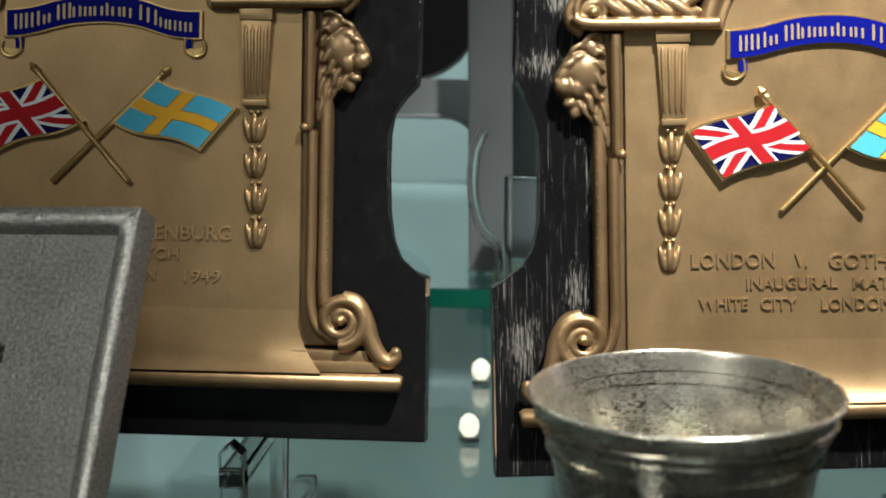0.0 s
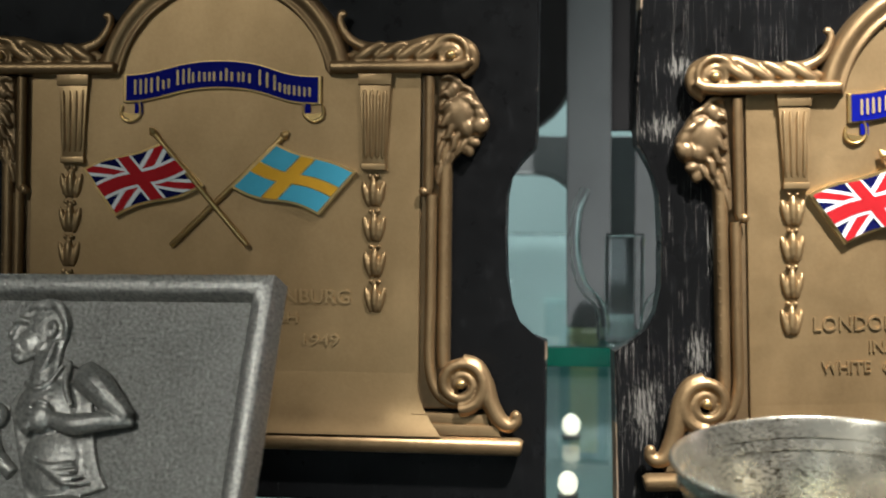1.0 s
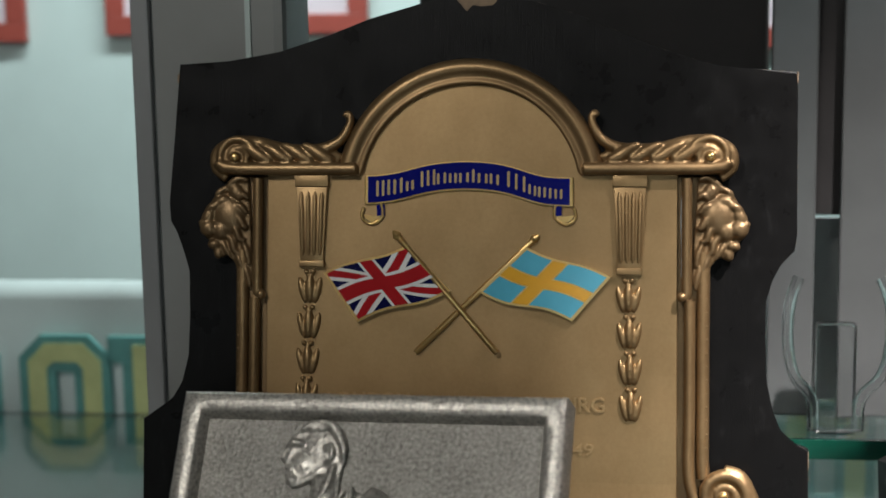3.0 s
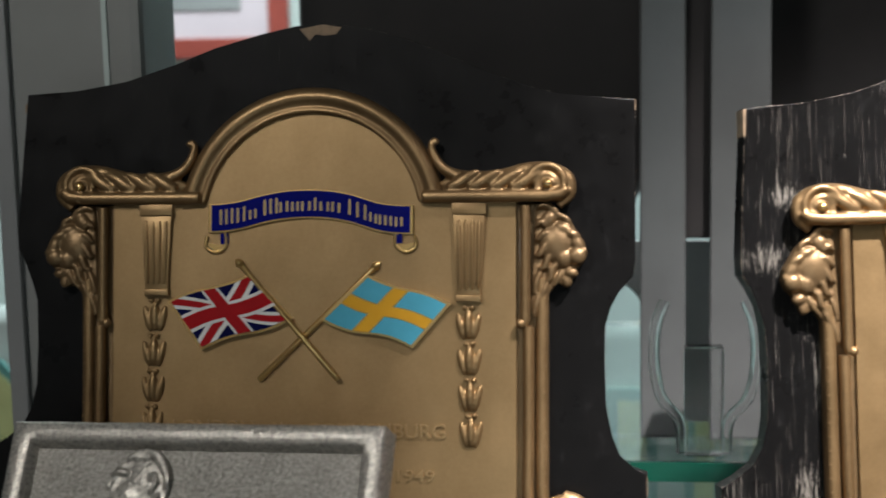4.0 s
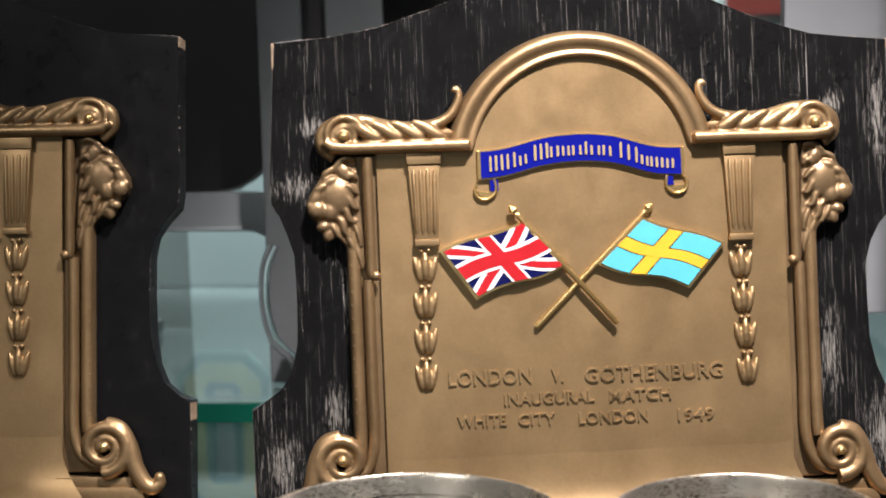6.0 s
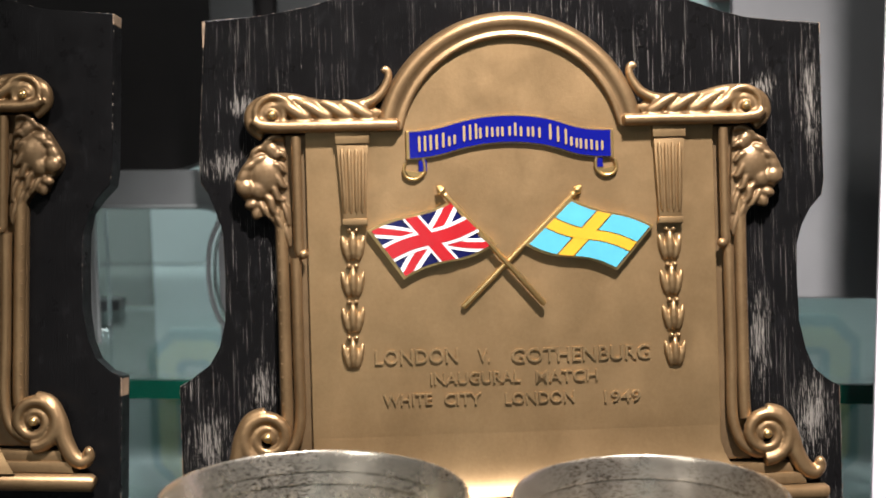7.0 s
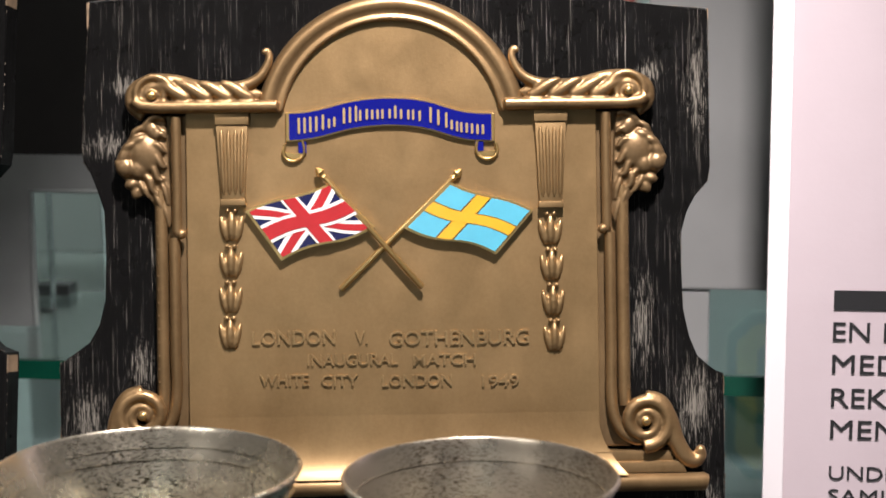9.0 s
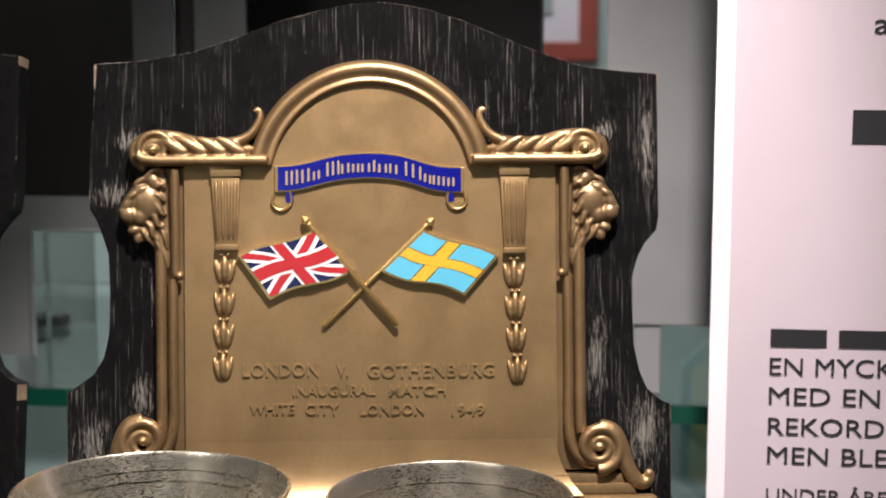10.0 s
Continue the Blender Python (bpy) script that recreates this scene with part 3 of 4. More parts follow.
def cornice(parent, s):
    bm = bmesh.new()
    tube(bm, lift(side(s, [(37.6, 199.2), (45, 199.2), (78, 199.2), (83.0, 199.8), (85.4, 201.6)]), -2.6), [0.0022, 0.0022, 0.0022, 0.0022, 0.0018], 12, 1.1)
    prism(bm, mm(side(s, [(37, 197.4), (82, 197.4), (83.5, 200.4), (37, 200.4)])[::s]), -0.0026, 0.004)
    leaf = curve_pts([(42.4, 217.0, 0), (41.4, 218.4, 0), (40.3, 217.0, 0), (41.0, 213.6, 0), (44.4, 209.0, 0), (51, 206.4, 0), (62, 206.4, 0), (72, 208.8, 0), (80, 208.8, 0), (85.6, 205.6, 0), (86.2, 200.2, 0), (82.4, 196.4, 0)], 5)
    n = len(leaf)
    rad = [0.0006 + 0.0016 * min(1, 2.2 * k / n) * (1 - 0.55 * max(0, (k / n - 0.78) / 0.22)) for k in range(n)]
    tube(bm, [((CX + s * p.x) * MM, -0.6 * MM, (p.y - 0.6 * min(1, 3 * k / n)) * MM) for k, p in enumerate(leaf)], rad, 12, 1.15)
    prism(bm, mm(side(s, [(43, 198), (80, 198), (80, 207), (58, 205), (46, 207)])[::s]), -0.0008, 0.004)
    for x in (50.0, 57.0, 64.0, 71.0):  # curling leaf folds
        path = [(x + 6.4, 207.4), (x + 2.6, 205.6), (x - 1.0, 203.2), (x - 4.6, 201.8)]
        tube(bm, curve_pts(lift(side(s, path), -2.6), 4), [0.0008] + [0.0013 + 0.0009 * math.sin(math.pi * j / 11) for j in range(11)] + [0.0006], 10, 0.9)
    blob(bm, ((CX + s * 42.0) * MM, -1.0 * MM, 217.4 * MM), (1.1 * MM, 1.1 * MM, 1.1 * MM))
    spiral = []
    for k in range(26):
        a = math.radians(150 - 22 * k)
        r = 6.6 - 0.19 * k
        spiral.append((79.0 + r * math.cos(a), 203.2 + r * math.sin(a)))
    tube(bm, lift(side(s, spiral), -2.8), [0.0014 - 0.00003 * k for k in range(26)], 10)
    blob(bm, ((CX + s * 79.0) * MM, -3.2 * MM, 203.0 * MM), (1.9 * MM, 1.9 * MM, 1.9 * MM))
    blob(bm, ((CX + s * 79.6) * MM, -0.2 * MM, 203.4 * MM), (6.8 * MM, 3.2 * MM, 5.6 * MM), 0, 3)
    blob(bm, ((CX + s * 60.0) * MM, 0.2 * MM, 203.4 * MM), (18.0 * MM, 2.4 * MM, 3.6 * MM), 0, 3)
    fused(part("cornice_scroll", bm, BRONZE_FRAME, parent, "cast acanthus cornice ending in a scroll"), 0.00042, 8)
    screw(parent, CX + s * 79.0, 203.0, -4.6)


def pilaster(parent, s):
    c, top, foot = 53.0, 197.4, 166.0 if s > 0 else 168.0
    bm = bmesh.new()
    prism(bm, mm(side(s, [(c - 4.0, foot), (c + 3.6, foot), (c + 5.3, 193.2), (c - 5.3, 193.2)])[::s]), -0.0022, 0.0006, 0.0004)
    prism(bm, mm(side(s, [(c - 5.6, 193.2), (c + 5.6, 193.2), (c + 5.8, top), (c - 5.8, top)])[::s]), -0.0028, 0.0006, 0.0004)
    prism(bm, mm(side(s, [(c - 4.4, foot - 1.6), (c + 4.0, foot - 1.6), (c + 4.0, foot + 0.6), (c - 4.4, foot + 0.6)])[::s]), -0.0027, 0.0006, 0.0004)
    body = part("pilaster", bm, BRONZE, parent, "fluted tapering pilaster", 40)
    for k in (-1.5, -0.5, 0.5, 1.5):
        b2 = bmesh.new()
        tube(b2, lift(side(s, [(c + k * 1.9, foot + 2.2), (c + k * 1.95, foot + 4), (c + k * 2.3, 189.6), (c + k * 2.35, 191.6)]), -2.2), [0.0003, 0.00075, 0.00080, 0.0003], 8, 1.2)
        part("flute_rib", b2, BRONZE, body, "", 60)
    for k in range(4):  # bell-flower drop
        z = (157.0 if s > 0 else 159.4) - 11.9 * k
        c = (52.6 if s > 0 else 53.6) + 0.3 * k
        w = 1.12 - 0.04 * k
        b3 = bmesh.new()
        blob(b3, ((CX + s * c) * MM, -0.4 * MM, z * MM), (1.5 * w * MM, 2.0 * MM, 5.2 * MM))
        for e in (-1, 1):
            blob(b3, ((CX + s * c + e * 2.3 * w) * MM, -0.2 * MM, (z - 0.7) * MM), (1.2 * w * MM, 1.5 * MM, 4.8 * MM), e * 13)
            blob(b3, ((CX + s * c + e * 1.2) * MM, -0.8 * MM, (z + 5.4) * MM), (0.95 * MM, 1.0 * MM, 0.95 * MM))
        fused(part("bell_flower", b3, BRONZE, body, "cast bell-flower bud"), 0.0004, 1)


def side_rod(parent, s):
    bm = bmesh.new()
    tube(bm, lift(side(s, [(71.5, 196), (71.5, 158.5), (71.0, 156.8)]), -1.6), [0.0017, 0.0017, 0.0014], 12)
    blob(bm, ((CX + s * 70.0) * MM, -2.2 * MM, 157.2 * MM), (1.7 * MM, 1.7 * MM, 1.7 * MM))
    part("upper_rod", bm, BRONZE_FRAME, parent, "round moulding rod ending in a bead", 50)
    bm = bmesh.new()
    path = curve_pts(lift(side(s, [(72.5, 156), (72.5, 140), (72.5, 118), (72.3, 104 + (4 if s < 0 else 0)), (72.9, 96 + (4 if s < 0 else 0)), (75.4, 89.6 + (4 if s < 0 else 0)), (81, 86.2 + (4 if s < 0 else 0)), (86.4, 88.6 + (4 if s < 0 else 0))]), -0.6), 6)
    tube(bm, path, 0.0019, 12, 1.1)
    path = curve_pts(lift(side(s, [(77.0, 172), (76.8, 140), (76.8, 118), (76.8, 104), (77.2, 98)]), 0.6), 5)
    tube(bm, path, 0.0022, 10)
    for k in range(15):  # rope marks along the outer bead
        z = 166 - 4.4 * k
        tube(bm, lift(side(s, [(75.8, z + 0.6), (78.2, z - 0.8)]), -1.0), 0.00042, 6)
    part("lower_rod", bm, BRONZE_FRAME, parent, "long side moulding that curls outwards", 50)


def foot_scroll(parent, s):
    up = 0.8 if s > 0 else 5.2  # one foot of the casting sits higher
    bm = bmesh.new()
    spiral = []
    for k in range(34):
        a = math.radians(-95 + 21 * k)
        r = 8.6 - 0.215 * k
        spiral.append((83.4 + r * math.cos(a), 92.0 + up + r * math.sin(a)))
    spiral.reverse()
    tube(bm, lift(side(s, spiral), -2.2), [0.0013 + 0.00004 * k for k in range(34)], 12, 1.1)
    tail = curve_pts(lift(side(s, [(83.5, 100.0 + up), (88.5, 98.0 + up), (91.6, 92 + up), (93.4, 86 + up / 2), (96.4, 81.0), (99.4, 79.2), (101.8, 80.6), (102.2, 83.0)]), -1.4), 5)
    tube(bm, tail, [0.0024 + 0.0011 * math.sin(math.pi * k / (len(tail) - 1)) - 0.0009 * k / (len(tail) - 1) for k in range(len(tail))], 12)
    blob(bm, ((CX + s * 101.8) * MM, -1.6 * MM, 82.4 * MM), (1.9 * MM, 1.9 * MM, 2.2 * MM))
    blob(bm, ((CX + s * 83.4) * MM, -2.8 * MM, (92.0 + up) * MM), (1.8 * MM, 1.8 * MM, 1.8 * MM))
    fused(part("foot_scroll", bm, BRONZE_FRAME, parent, "cast volute scroll at the foot"), 0.00045, 2)
    screw(parent, CX + s * 83.4, 92.0 + up, -4.2)
    bm = bmesh.new()
    for z0, z1, x1, d in ((75.4, 79.4, 97, 2.6), (79.0, 83.0, 93, 1.6)):
        prism(bm, mm(side(s, [(66, z0), (x1, z0), (x1 - 1, z1), (66, z1)])[::s]), -d * MM, 0.004, 0.0008)
    part("plinth_step", bm, BRONZE_FRAME, parent, "stepped plinth moulding", 40)


def plaque(name, pose_, board_mat, label, worn):
    p = thing(name, label, "plaque", "award plaques", pose_)
    board = part("board", prism(bmesh.new(), board_outline(), 0.004, 0.0145, 0.0007), board_mat, p, "shaped wooden board lacquered black" + (", scratched and worn" if worn else ""))
    # bare corners where the lacquer has chipped
    for x, z, w, h in ((106.2, 229.6, 0.5, 1.9), (-102.0, 230.8, 0.7, 4.4 if worn else 1.4), (109.6, 104.0, 0.7, 3.2), (-112.7, 75.0, 0.6, 16.0 if worn else 2.0)):
        part("chipped_edge", box(bmesh.new(), ((x - w) * MM, 0.0042, (z - h) * MM), ((x + w * 0.6) * MM, 0.0137, (z + h) * MM), 0.0003), RAW_EDGE, board, "bare wood where lacquer chipped")
    rng = random.Random(11 if worn else 4)
    line = board_outline()
    bm = bmesh.new()
    for (x0, z0), (x1, z1) in zip(line, line[1:]):
        n = max(1, int(math.hypot(x1 - x0, z1 - z0) / 0.0009))
        for k in range(n):
            if rng.random() < (0.62 if worn else 0.22):
                a, b = (k + rng.uniform(0, 0.3)) / n, (k + rng.uniform(0.7, 1.1)) / n
                tube(bm, [(x0 + (x1 - x0) * a, 0.0046, z0 + (z1 - z0) * a), (x0 + (x1 - x0) * b, 0.0046, z0 + (z1 - z0) * b)], rng.uniform(0.00006, 0.00026) * (1 if worn else 0.7), 5, 2.2)
    tagged(part("worn_edge", bm, WORN_EDGE, board, "pale wood showing along the worn edge"), kind="stuff")
    if not worn:
        part("chipped_edge", prism(bmesh.new(), mm([(-6.5, 256.6), (-3.0, 252.6), (-1.0, 254.8), (2.0, 254.2), (6.0, 254.6), (7.8, 257.0), (1.5, 258.1)]), 0.0038, 0.009, 0.0001), RAW_EDGE, board, "bare wood where lacquer chipped")
    body = [(CX - 68.5, 78.0), (CX + 68.5, 78.0), (CX + 68.5, 198.5)]
    ring = arc(CX, 190.9, 39.0, 198.5)
    panel = mm(body + ring + [(CX - 68.5, 198.5)])
    part("panel", prism(bmesh.new(), panel, 0.0, 0.0042, 0.0003), BRONZE, p, "smooth aged bronze panel")
    part("backing_rim", prism(bmesh.new(), mm([(CX - 79, 84), (CX + 79, 84), (CX + 79, 197), (CX - 79, 197)]), 0.0016, 0.0043, 0.0006), BRONZE_DARK, p, "recessed bronze border")
    bm = bmesh.new()
    rows = []
    for r, y in ((36.5, 0.4), (36.6, -1.5), (37.0, -2.0), (37.8, -2.1), (38.6, -1.5), (39.3, -1.4), (40.4, -2.3), (41.6, -2.9), (42.8, -2.9), (44.0, -2.2), (44.9, -1.0), (45.4, 0.6), (45.5, 4.1)):
        line = arc(CX, 190.9, r, 198.2, 40)
        rows.append([bm.verts.new((x * MM, y * MM, z * MM)) for x, z in [(line[0][0] + 1.2, 196.9)] + line + [(line[-1][0] - 1.2, 196.9)]])
    for a, b in zip(rows, rows[1:]):
        for k in range(len(a) - 1):
            bm.faces.new((a[k], a[k + 1], b[k + 1], b[k]))
    part("arch_moulding", bm, BRONZE_FRAME, p, "rounded arch moulding", 50)
    # concave foot that sweeps out to the base bar
    prof = [(98.0, 0.08), (94.5, -0.06), (91.0, -0.25), (87.0, -0.65), (83.6, -1.2), (80.6, -2.0), (78.2, -2.9), (76.2, -4.0), (75.2, -4.9)]
    bm = bmesh.new()
    rows = []
    for z, y in prof:
        w = 67.6 + 0.022 * (96 - z) ** 2
        rows.append([bm.verts.new(((CX - w) * MM, y * MM, z * MM)), bm.verts.new(((CX + w) * MM, y * MM, z * MM))])
    for a, b in zip(rows, rows[1:]):
        bm.faces.new((a[0], a[1], b[1], b[0]))
    lo = [bm.verts.new((v.co.x, 0.0042, v.co.z)) for v in rows[-1]]
    bm.faces.new((rows[-1][0], rows[-1][1], lo[1], lo[0]))
    part("swept_foot", bm, BRONZE, p, "", 60)
    bm = bmesh.new()
    tube(bm, lift([(CX - 104, 72.0), (CX - 103, 72.2), (CX, 72.6), (CX + 103, 72.2), (CX + 104, 72.0)], -1.6), [0.0024, 0.0031, 0.0031, 0.0031, 0.0024], 14, 1.1)
    part("base_bar", bm, BRONZE_FRAME, p, "rounded bronze base bar", 50)
    for s in (-1, 1):
        cornice(p, s)
        lion_head(p, s)
        pilaster(p, s)
        side_rod(p, s)
        foot_scroll(p, s)
    if not worn:
        # thin pale streak beside the upper rod
        bm = bmesh.new()
        tube(bm, curve_pts(lift([(CX + 70.2, 191), (CX + 70.0, 182), (CX + 70.3, 172), (CX + 70.1, 163)], 0.3), 5), [0.0002] + [0.0006] * 14 + [0.0002], 8, 0.6)
        part("pale_streak", bm, PALE_STREAK, p, "thin pale streak in the moulding", 60)
    banner(p)
    union_flag(p)
    swedish_flag(p)
    flagpole(p, (22.0, 177.6), (-18.9, 138.1), -1.0)
    flagpole(p, (-26.6, 178.6), (8.3, 138.4), -2.4)
    for word, x0, x1, z, h in (("LONDON", -48.5, -20.9, 120.0, 4.9), ("V.", -14.2, -10.2, 119.8, 4.6), ("GOTHENBURG", -3.0, 43.8, 119.2, 4.9),
                               ("INAUGURAL", -30.3, -0.1, 112.8, 3.9), ("MATCH", 4.9, 25.8, 112.4, 3.9),
                               ("WHITE", -46.1, -29.9, 106.2, 3.9), ("CITY", -25.8, -13.6, 105.9, 3.9), ("LONDON", -5.6, 17.8, 105.5, 3.9), ("1949", 27.8, 40.2, 105.0, 3.9)):
        letters("raised_letter", word, x0 * MM, x1 * MM, z * MM, h * MM, 0.0009, LETTER, p, 0.0002, 0.006)
    return p


plaque("award_plaque", LEFT_POSE, BOARD_L, "bronze plaque with enamel flags on a black wooden board", False)
plaque("award_plaque", RIGHT_POSE, BOARD_R, "bronze plaque with enamel flags on a scratched black board", True)


# ---- acrylic easels that hold the plaques up ----
def easel(base, half):
    e = thing("acrylic_easel", "clear acrylic easel holding a plaque", "easel", "acrylic easels", base)
    for s in (-1, 1):
        bm = bmesh.new()
        box(bm, (s * half - 0.004, -0.022, 0.044), (s * half + 0.004, 0.028, 0.0505), 0.001)
        part("ledge", bm, ACRYLIC, e)
        bm = bmesh.new()
        prism(bm, [(s * half - 0.004, 0.0), (s * half + 0.004, 0.0), (s * half + 0.004, 0.056), (s * half, 0.0595), (s * half - 0.004, 0.056)], -0.024, -0.017, 0.0008)
        part("front_hook", bm, ACRYLIC, e)
        part("foot", box(bmesh.new(), (s * half - 0.004, -0.017, 0.0003), (s * half + 0.004, 0.10, 0.007), 0.001), ACRYLIC, e)
        bm = bmesh.new()
        tube(bm, [(s * half, 0.045, 0.007), (s * half, 0.062, 0.10), (s * half, 0.085, 0.19)], 0.0035, 8)
        part("back_leg", bm, ACRYLIC, e)
    return e


easel(pose(0.0, 0.002, 0.0), 0.052)
easel(pose(0.247, 0.014, -0.008, 0, 0, 9.5), 0.052)

# ---- pewter relief plate ----
def relief_plate():
    t = thing("relief_plate", "grey pewter relief plate of a runner, leaning back", "plate")
    w, h, rim = 0.1178, 0.1565, 0.0070
    out = [(-w / 2, 0), (w / 2, 0), (w / 2, h), (-w / 2, h)]
    inn = [(-w / 2 + rim, rim), (w / 2 - rim, rim), (w / 2 - rim, h - rim), (-w / 2 + rim, h - rim)]
    bm = bmesh.new()
    prism(bm, out, 0.0, 0.006)
    part("field", prism(bmesh.new(), [(x * 0.995, z * 0.998 + 0.0001) for x, z in out], 0.0, 0.0062), PEWTER_FIELD, t, "sandy dark grey field")
    bm.free()
    bm = bmesh.new()
    n = 26
    rng = random.Random(3)
    loops = []
    for depth, grow in ((0.0062, 0), (-0.0040, -0.0002), (-0.0047, -0.0010), (-0.0045, -0.0056), (-0.0038, -rim + 0.0006), (-0.0012, -rim), (0.0005, -rim - 0.0008)):
        loop = []
        c = [(-w / 2 - grow, -grow), (w / 2 + grow, -grow), (w / 2 + grow, h + grow), (-w / 2 - grow, h + grow)]
        for a, b in zip(c, c[1:] + c[:1]):
            for k in range(n):
                x, z = a[0] + (b[0] - a[0]) * k / n, a[1] + (b[1] - a[1]) * k / n
                j = 0.00010
                loop.append(bm.verts.new((x + rng.uniform(-j, j), depth + rng.uniform(-j, j), z + rng.uniform(-j, j))))
        loops.append(loop)
    m = len(loops[0])
    for a, b in zip(loops, loops[1:]):
        for k in range(m):
            bm.faces.new((a[k], a[(k + 1) % m], b[(k + 1) % m], b[k]))
    part("rim", bm, PEWTER, t, "worn raised pewter rim", 50)
    figure = bmesh.new()
    def lump(x, z, y, a, b, c, turn=0):
        blob(figure, (x * MM, y * MM, z * MM), (a * MM, b * MM, c * MM), turn, 3)
    def limb(path, radii, flat=0.8):
        line = curve_pts([(x * MM, y * MM, z * MM) for x, z, y in path], 5)
        where = [k * (len(radii) - 1) / (len(line) - 1) for k in range(len(line))]
        tube(figure, line, [float(np.interp(w, range(len(radii)), radii)) * MM for w in where], 12, flat)
    # head in profile with cropped hair, ear and lean neck
    face = [(-20.6, 146.2), (-23.6, 144.0), (-24.4, 141.4), (-23.8, 140.2), (-26.6, 137.0), (-26.0, 136.0), (-24.6, 135.6), (-25.0, 134.2), (-24.2, 133.4), (-24.6, 132.2), (-23.6, 131.2), (-24.0, 129.6),
            (-22.0, 128.2), (-18.6, 129.2), (-16.0, 130.8), (-16.2, 123.0), (-7.0, 123.0), (-7.4, 132.0), (-6.4, 138.0), (-7.6, 144.0), (-11.6, 148.0), (-16.4, 148.8)]
    prism(figure, mm(face), -0.0018, 0.0006)
    lump(-14.4, 140.6, 0.0, 8.2, 2.5, 7.8)
    lump(-19.4, 135.6, -0.2, 5.0, 2.2, 4.8)
    lump(-22.2, 130.6, -1.4, 1.9, 1.3, 1.6)
    limb([(-25.0, 140.4, -2.2), (-22.6, 141.6, -2.8), (-19.4, 141.2, -2.4)], [0.6, 1.0, 0.6])
    limb([(-23.6, 140.4, -1.8), (-25.4, 137.6, -2.2), (-24.6, 136.6, -1.9)], [0.6, 0.9, 0.7])
    limb([(-24.6, 134.2, -1.8), (-22.4, 134.0, -2.2)], [0.5, 0.5])
    limb([(-24.4, 132.2, -1.8), (-22.2, 132.4, -2.2)], [0.5, 0.6])
    limb([(-21.6, 129.8, -1.4), (-17.0, 131.0, -1.4), (-13.4, 134.4, -1.4)], [0.7, 0.9, 0.7])
    limb([(-12.6, 139.8, -2.8), (-10.8, 140.6, -3.2), (-10.2, 138.2, -3.2), (-11.8, 135.6, -2.8)], [0.7, 0.8, 0.8, 0.6])
    for k in range(9):  # combed hair
        limb([(-20.6 + 0.9 * k, 145.6 + 0.3 * (k % 3), -2.4), (-17.0 + 0.9 * k, 148.0 - 0.2 * k, -2.2), (-11.0 + 0.5 * k, 147.4 - 0.9 * k, -2.6), (-7.6 + 0.1 * k, 144.0 - 1.0 * k, -1.6)], [0.6, 0.9, 0.9, 0.6])
    limb([(-12.0, 131.5, -0.6), (-12.0, 126, -0.8), (-11.6, 120, -1.0)], [4.4, 4.4, 5.2], 0.55)
    limb([(-9.6, 135.0, -2.4), (-10.6, 129.0, -3.0), (-13.4, 123.6, -2.6)], [0.8, 1.2, 0.7])
    # trunk in a vest
    vest = [(-17.0, 123.5), (-9.0, 121.0), (-4.5, 128.2), (2.0, 126.0), (6.0, 116.0), (9.0, 104.0), (11.6, 97.0), (15.6, 91.0), (4.0, 87.0), (-9.5, 86.0), (-13.0, 95.0), (-17.0, 105.0), (-21.0, 115.0)]
    prism(figure, mm(vest), -0.0016, 0.0006)
    lump(-8.6, 114.0, -0.4, 11.0, 3.4, 10.5, 12)
    lump(-3.6, 98.0, -0.2, 10.5, 3.2, 12.5, -14)
    limb([(-17.2, 122.6, -2.0), (-13.0, 119.8, -3.4), (-8.6, 121.6, -3.2), (-5.4, 127.8, -2.4)], [0.7, 0.7, 0.7, 0.7])
    limb([(-3.2, 128.8, -2.8), (-2.6, 121.0, -4.0), (0.4, 114.6, -4.0)], [1.1, 1.0, 0.9])
    for k in range(4):  # folds of the cloth
        limb([(-11.0 + 2.4 * k, 99.0 - 1.4 * k, -2.6), (-4.0 + 2.4 * k, 96.2 - 1.6 * k, -3.4), (4.0 + 2.2 * k, 97.4 - 1.8 * k, -2.8)], [0.6, 0.9, 0.5])
    # bent near arm and fist
    limb([(1.6, 125.2, -1.6), (7.0, 121.6, -2.8), (13.0, 116.4, -3.2), (19.2, 111.6, -2.8)], [4.6, 5.0, 4.2, 2.6])
    limb([(21.0, 110.4, -2.6), (12.0, 110.2, -4.0), (3.0, 108.8, -4.6), (-4.4, 110.0, -4.8)], [1.2, 3.0, 3.3, 2.4])
    lump(-8.6, 110.6, -4.6, 4.4, 2.2, 4.4)
    for k in range(4):
        limb([(-11.0, 114.0 - 2.2 * k, -5.8), (-13.0, 113.4 - 2.2 * k, -5.0), (-11.6, 112.6 - 2.2 * k, -4.4)], [1.0, 1.1, 0.9])
    limb([(-6.0, 114.4, -5.4), (-9.6, 115.2, -6.2)], [1.0, 0.9])
    # far arm and fist
    lump(-25.0, 111.6, -1.6, 4.0, 2.0, 4.2)
    for k in range(4):
        limb([(-24.0 + 0.3 * k, 115.2 - 1.9 * k, -3.2), (-26.6 + 0.3 * k, 114.8 - 1.9 * k, -3.2), (-28.2 + 0.3 * k, 113.4 - 1.9 * k, -2.2)], [0.8, 1.0, 0.8])
    limb([(-26.6, 107.4, -1.2), (-23.0, 100.0, -1.0), (-16.0, 94.0, -0.6)], [2.6, 3.0, 2.4])
    # shorts and striding legs
    lump(2.0, 79.0, -0.8, 13.5, 3.8, 9.5, -6)
    limb([(6, 76, -1.2), (12, 62, -1.4), (10, 48, -1.0), (22, 36, -0.8), (30, 24, -0.6)], [8.5, 6.5, 4.2, 3.8, 2.4])
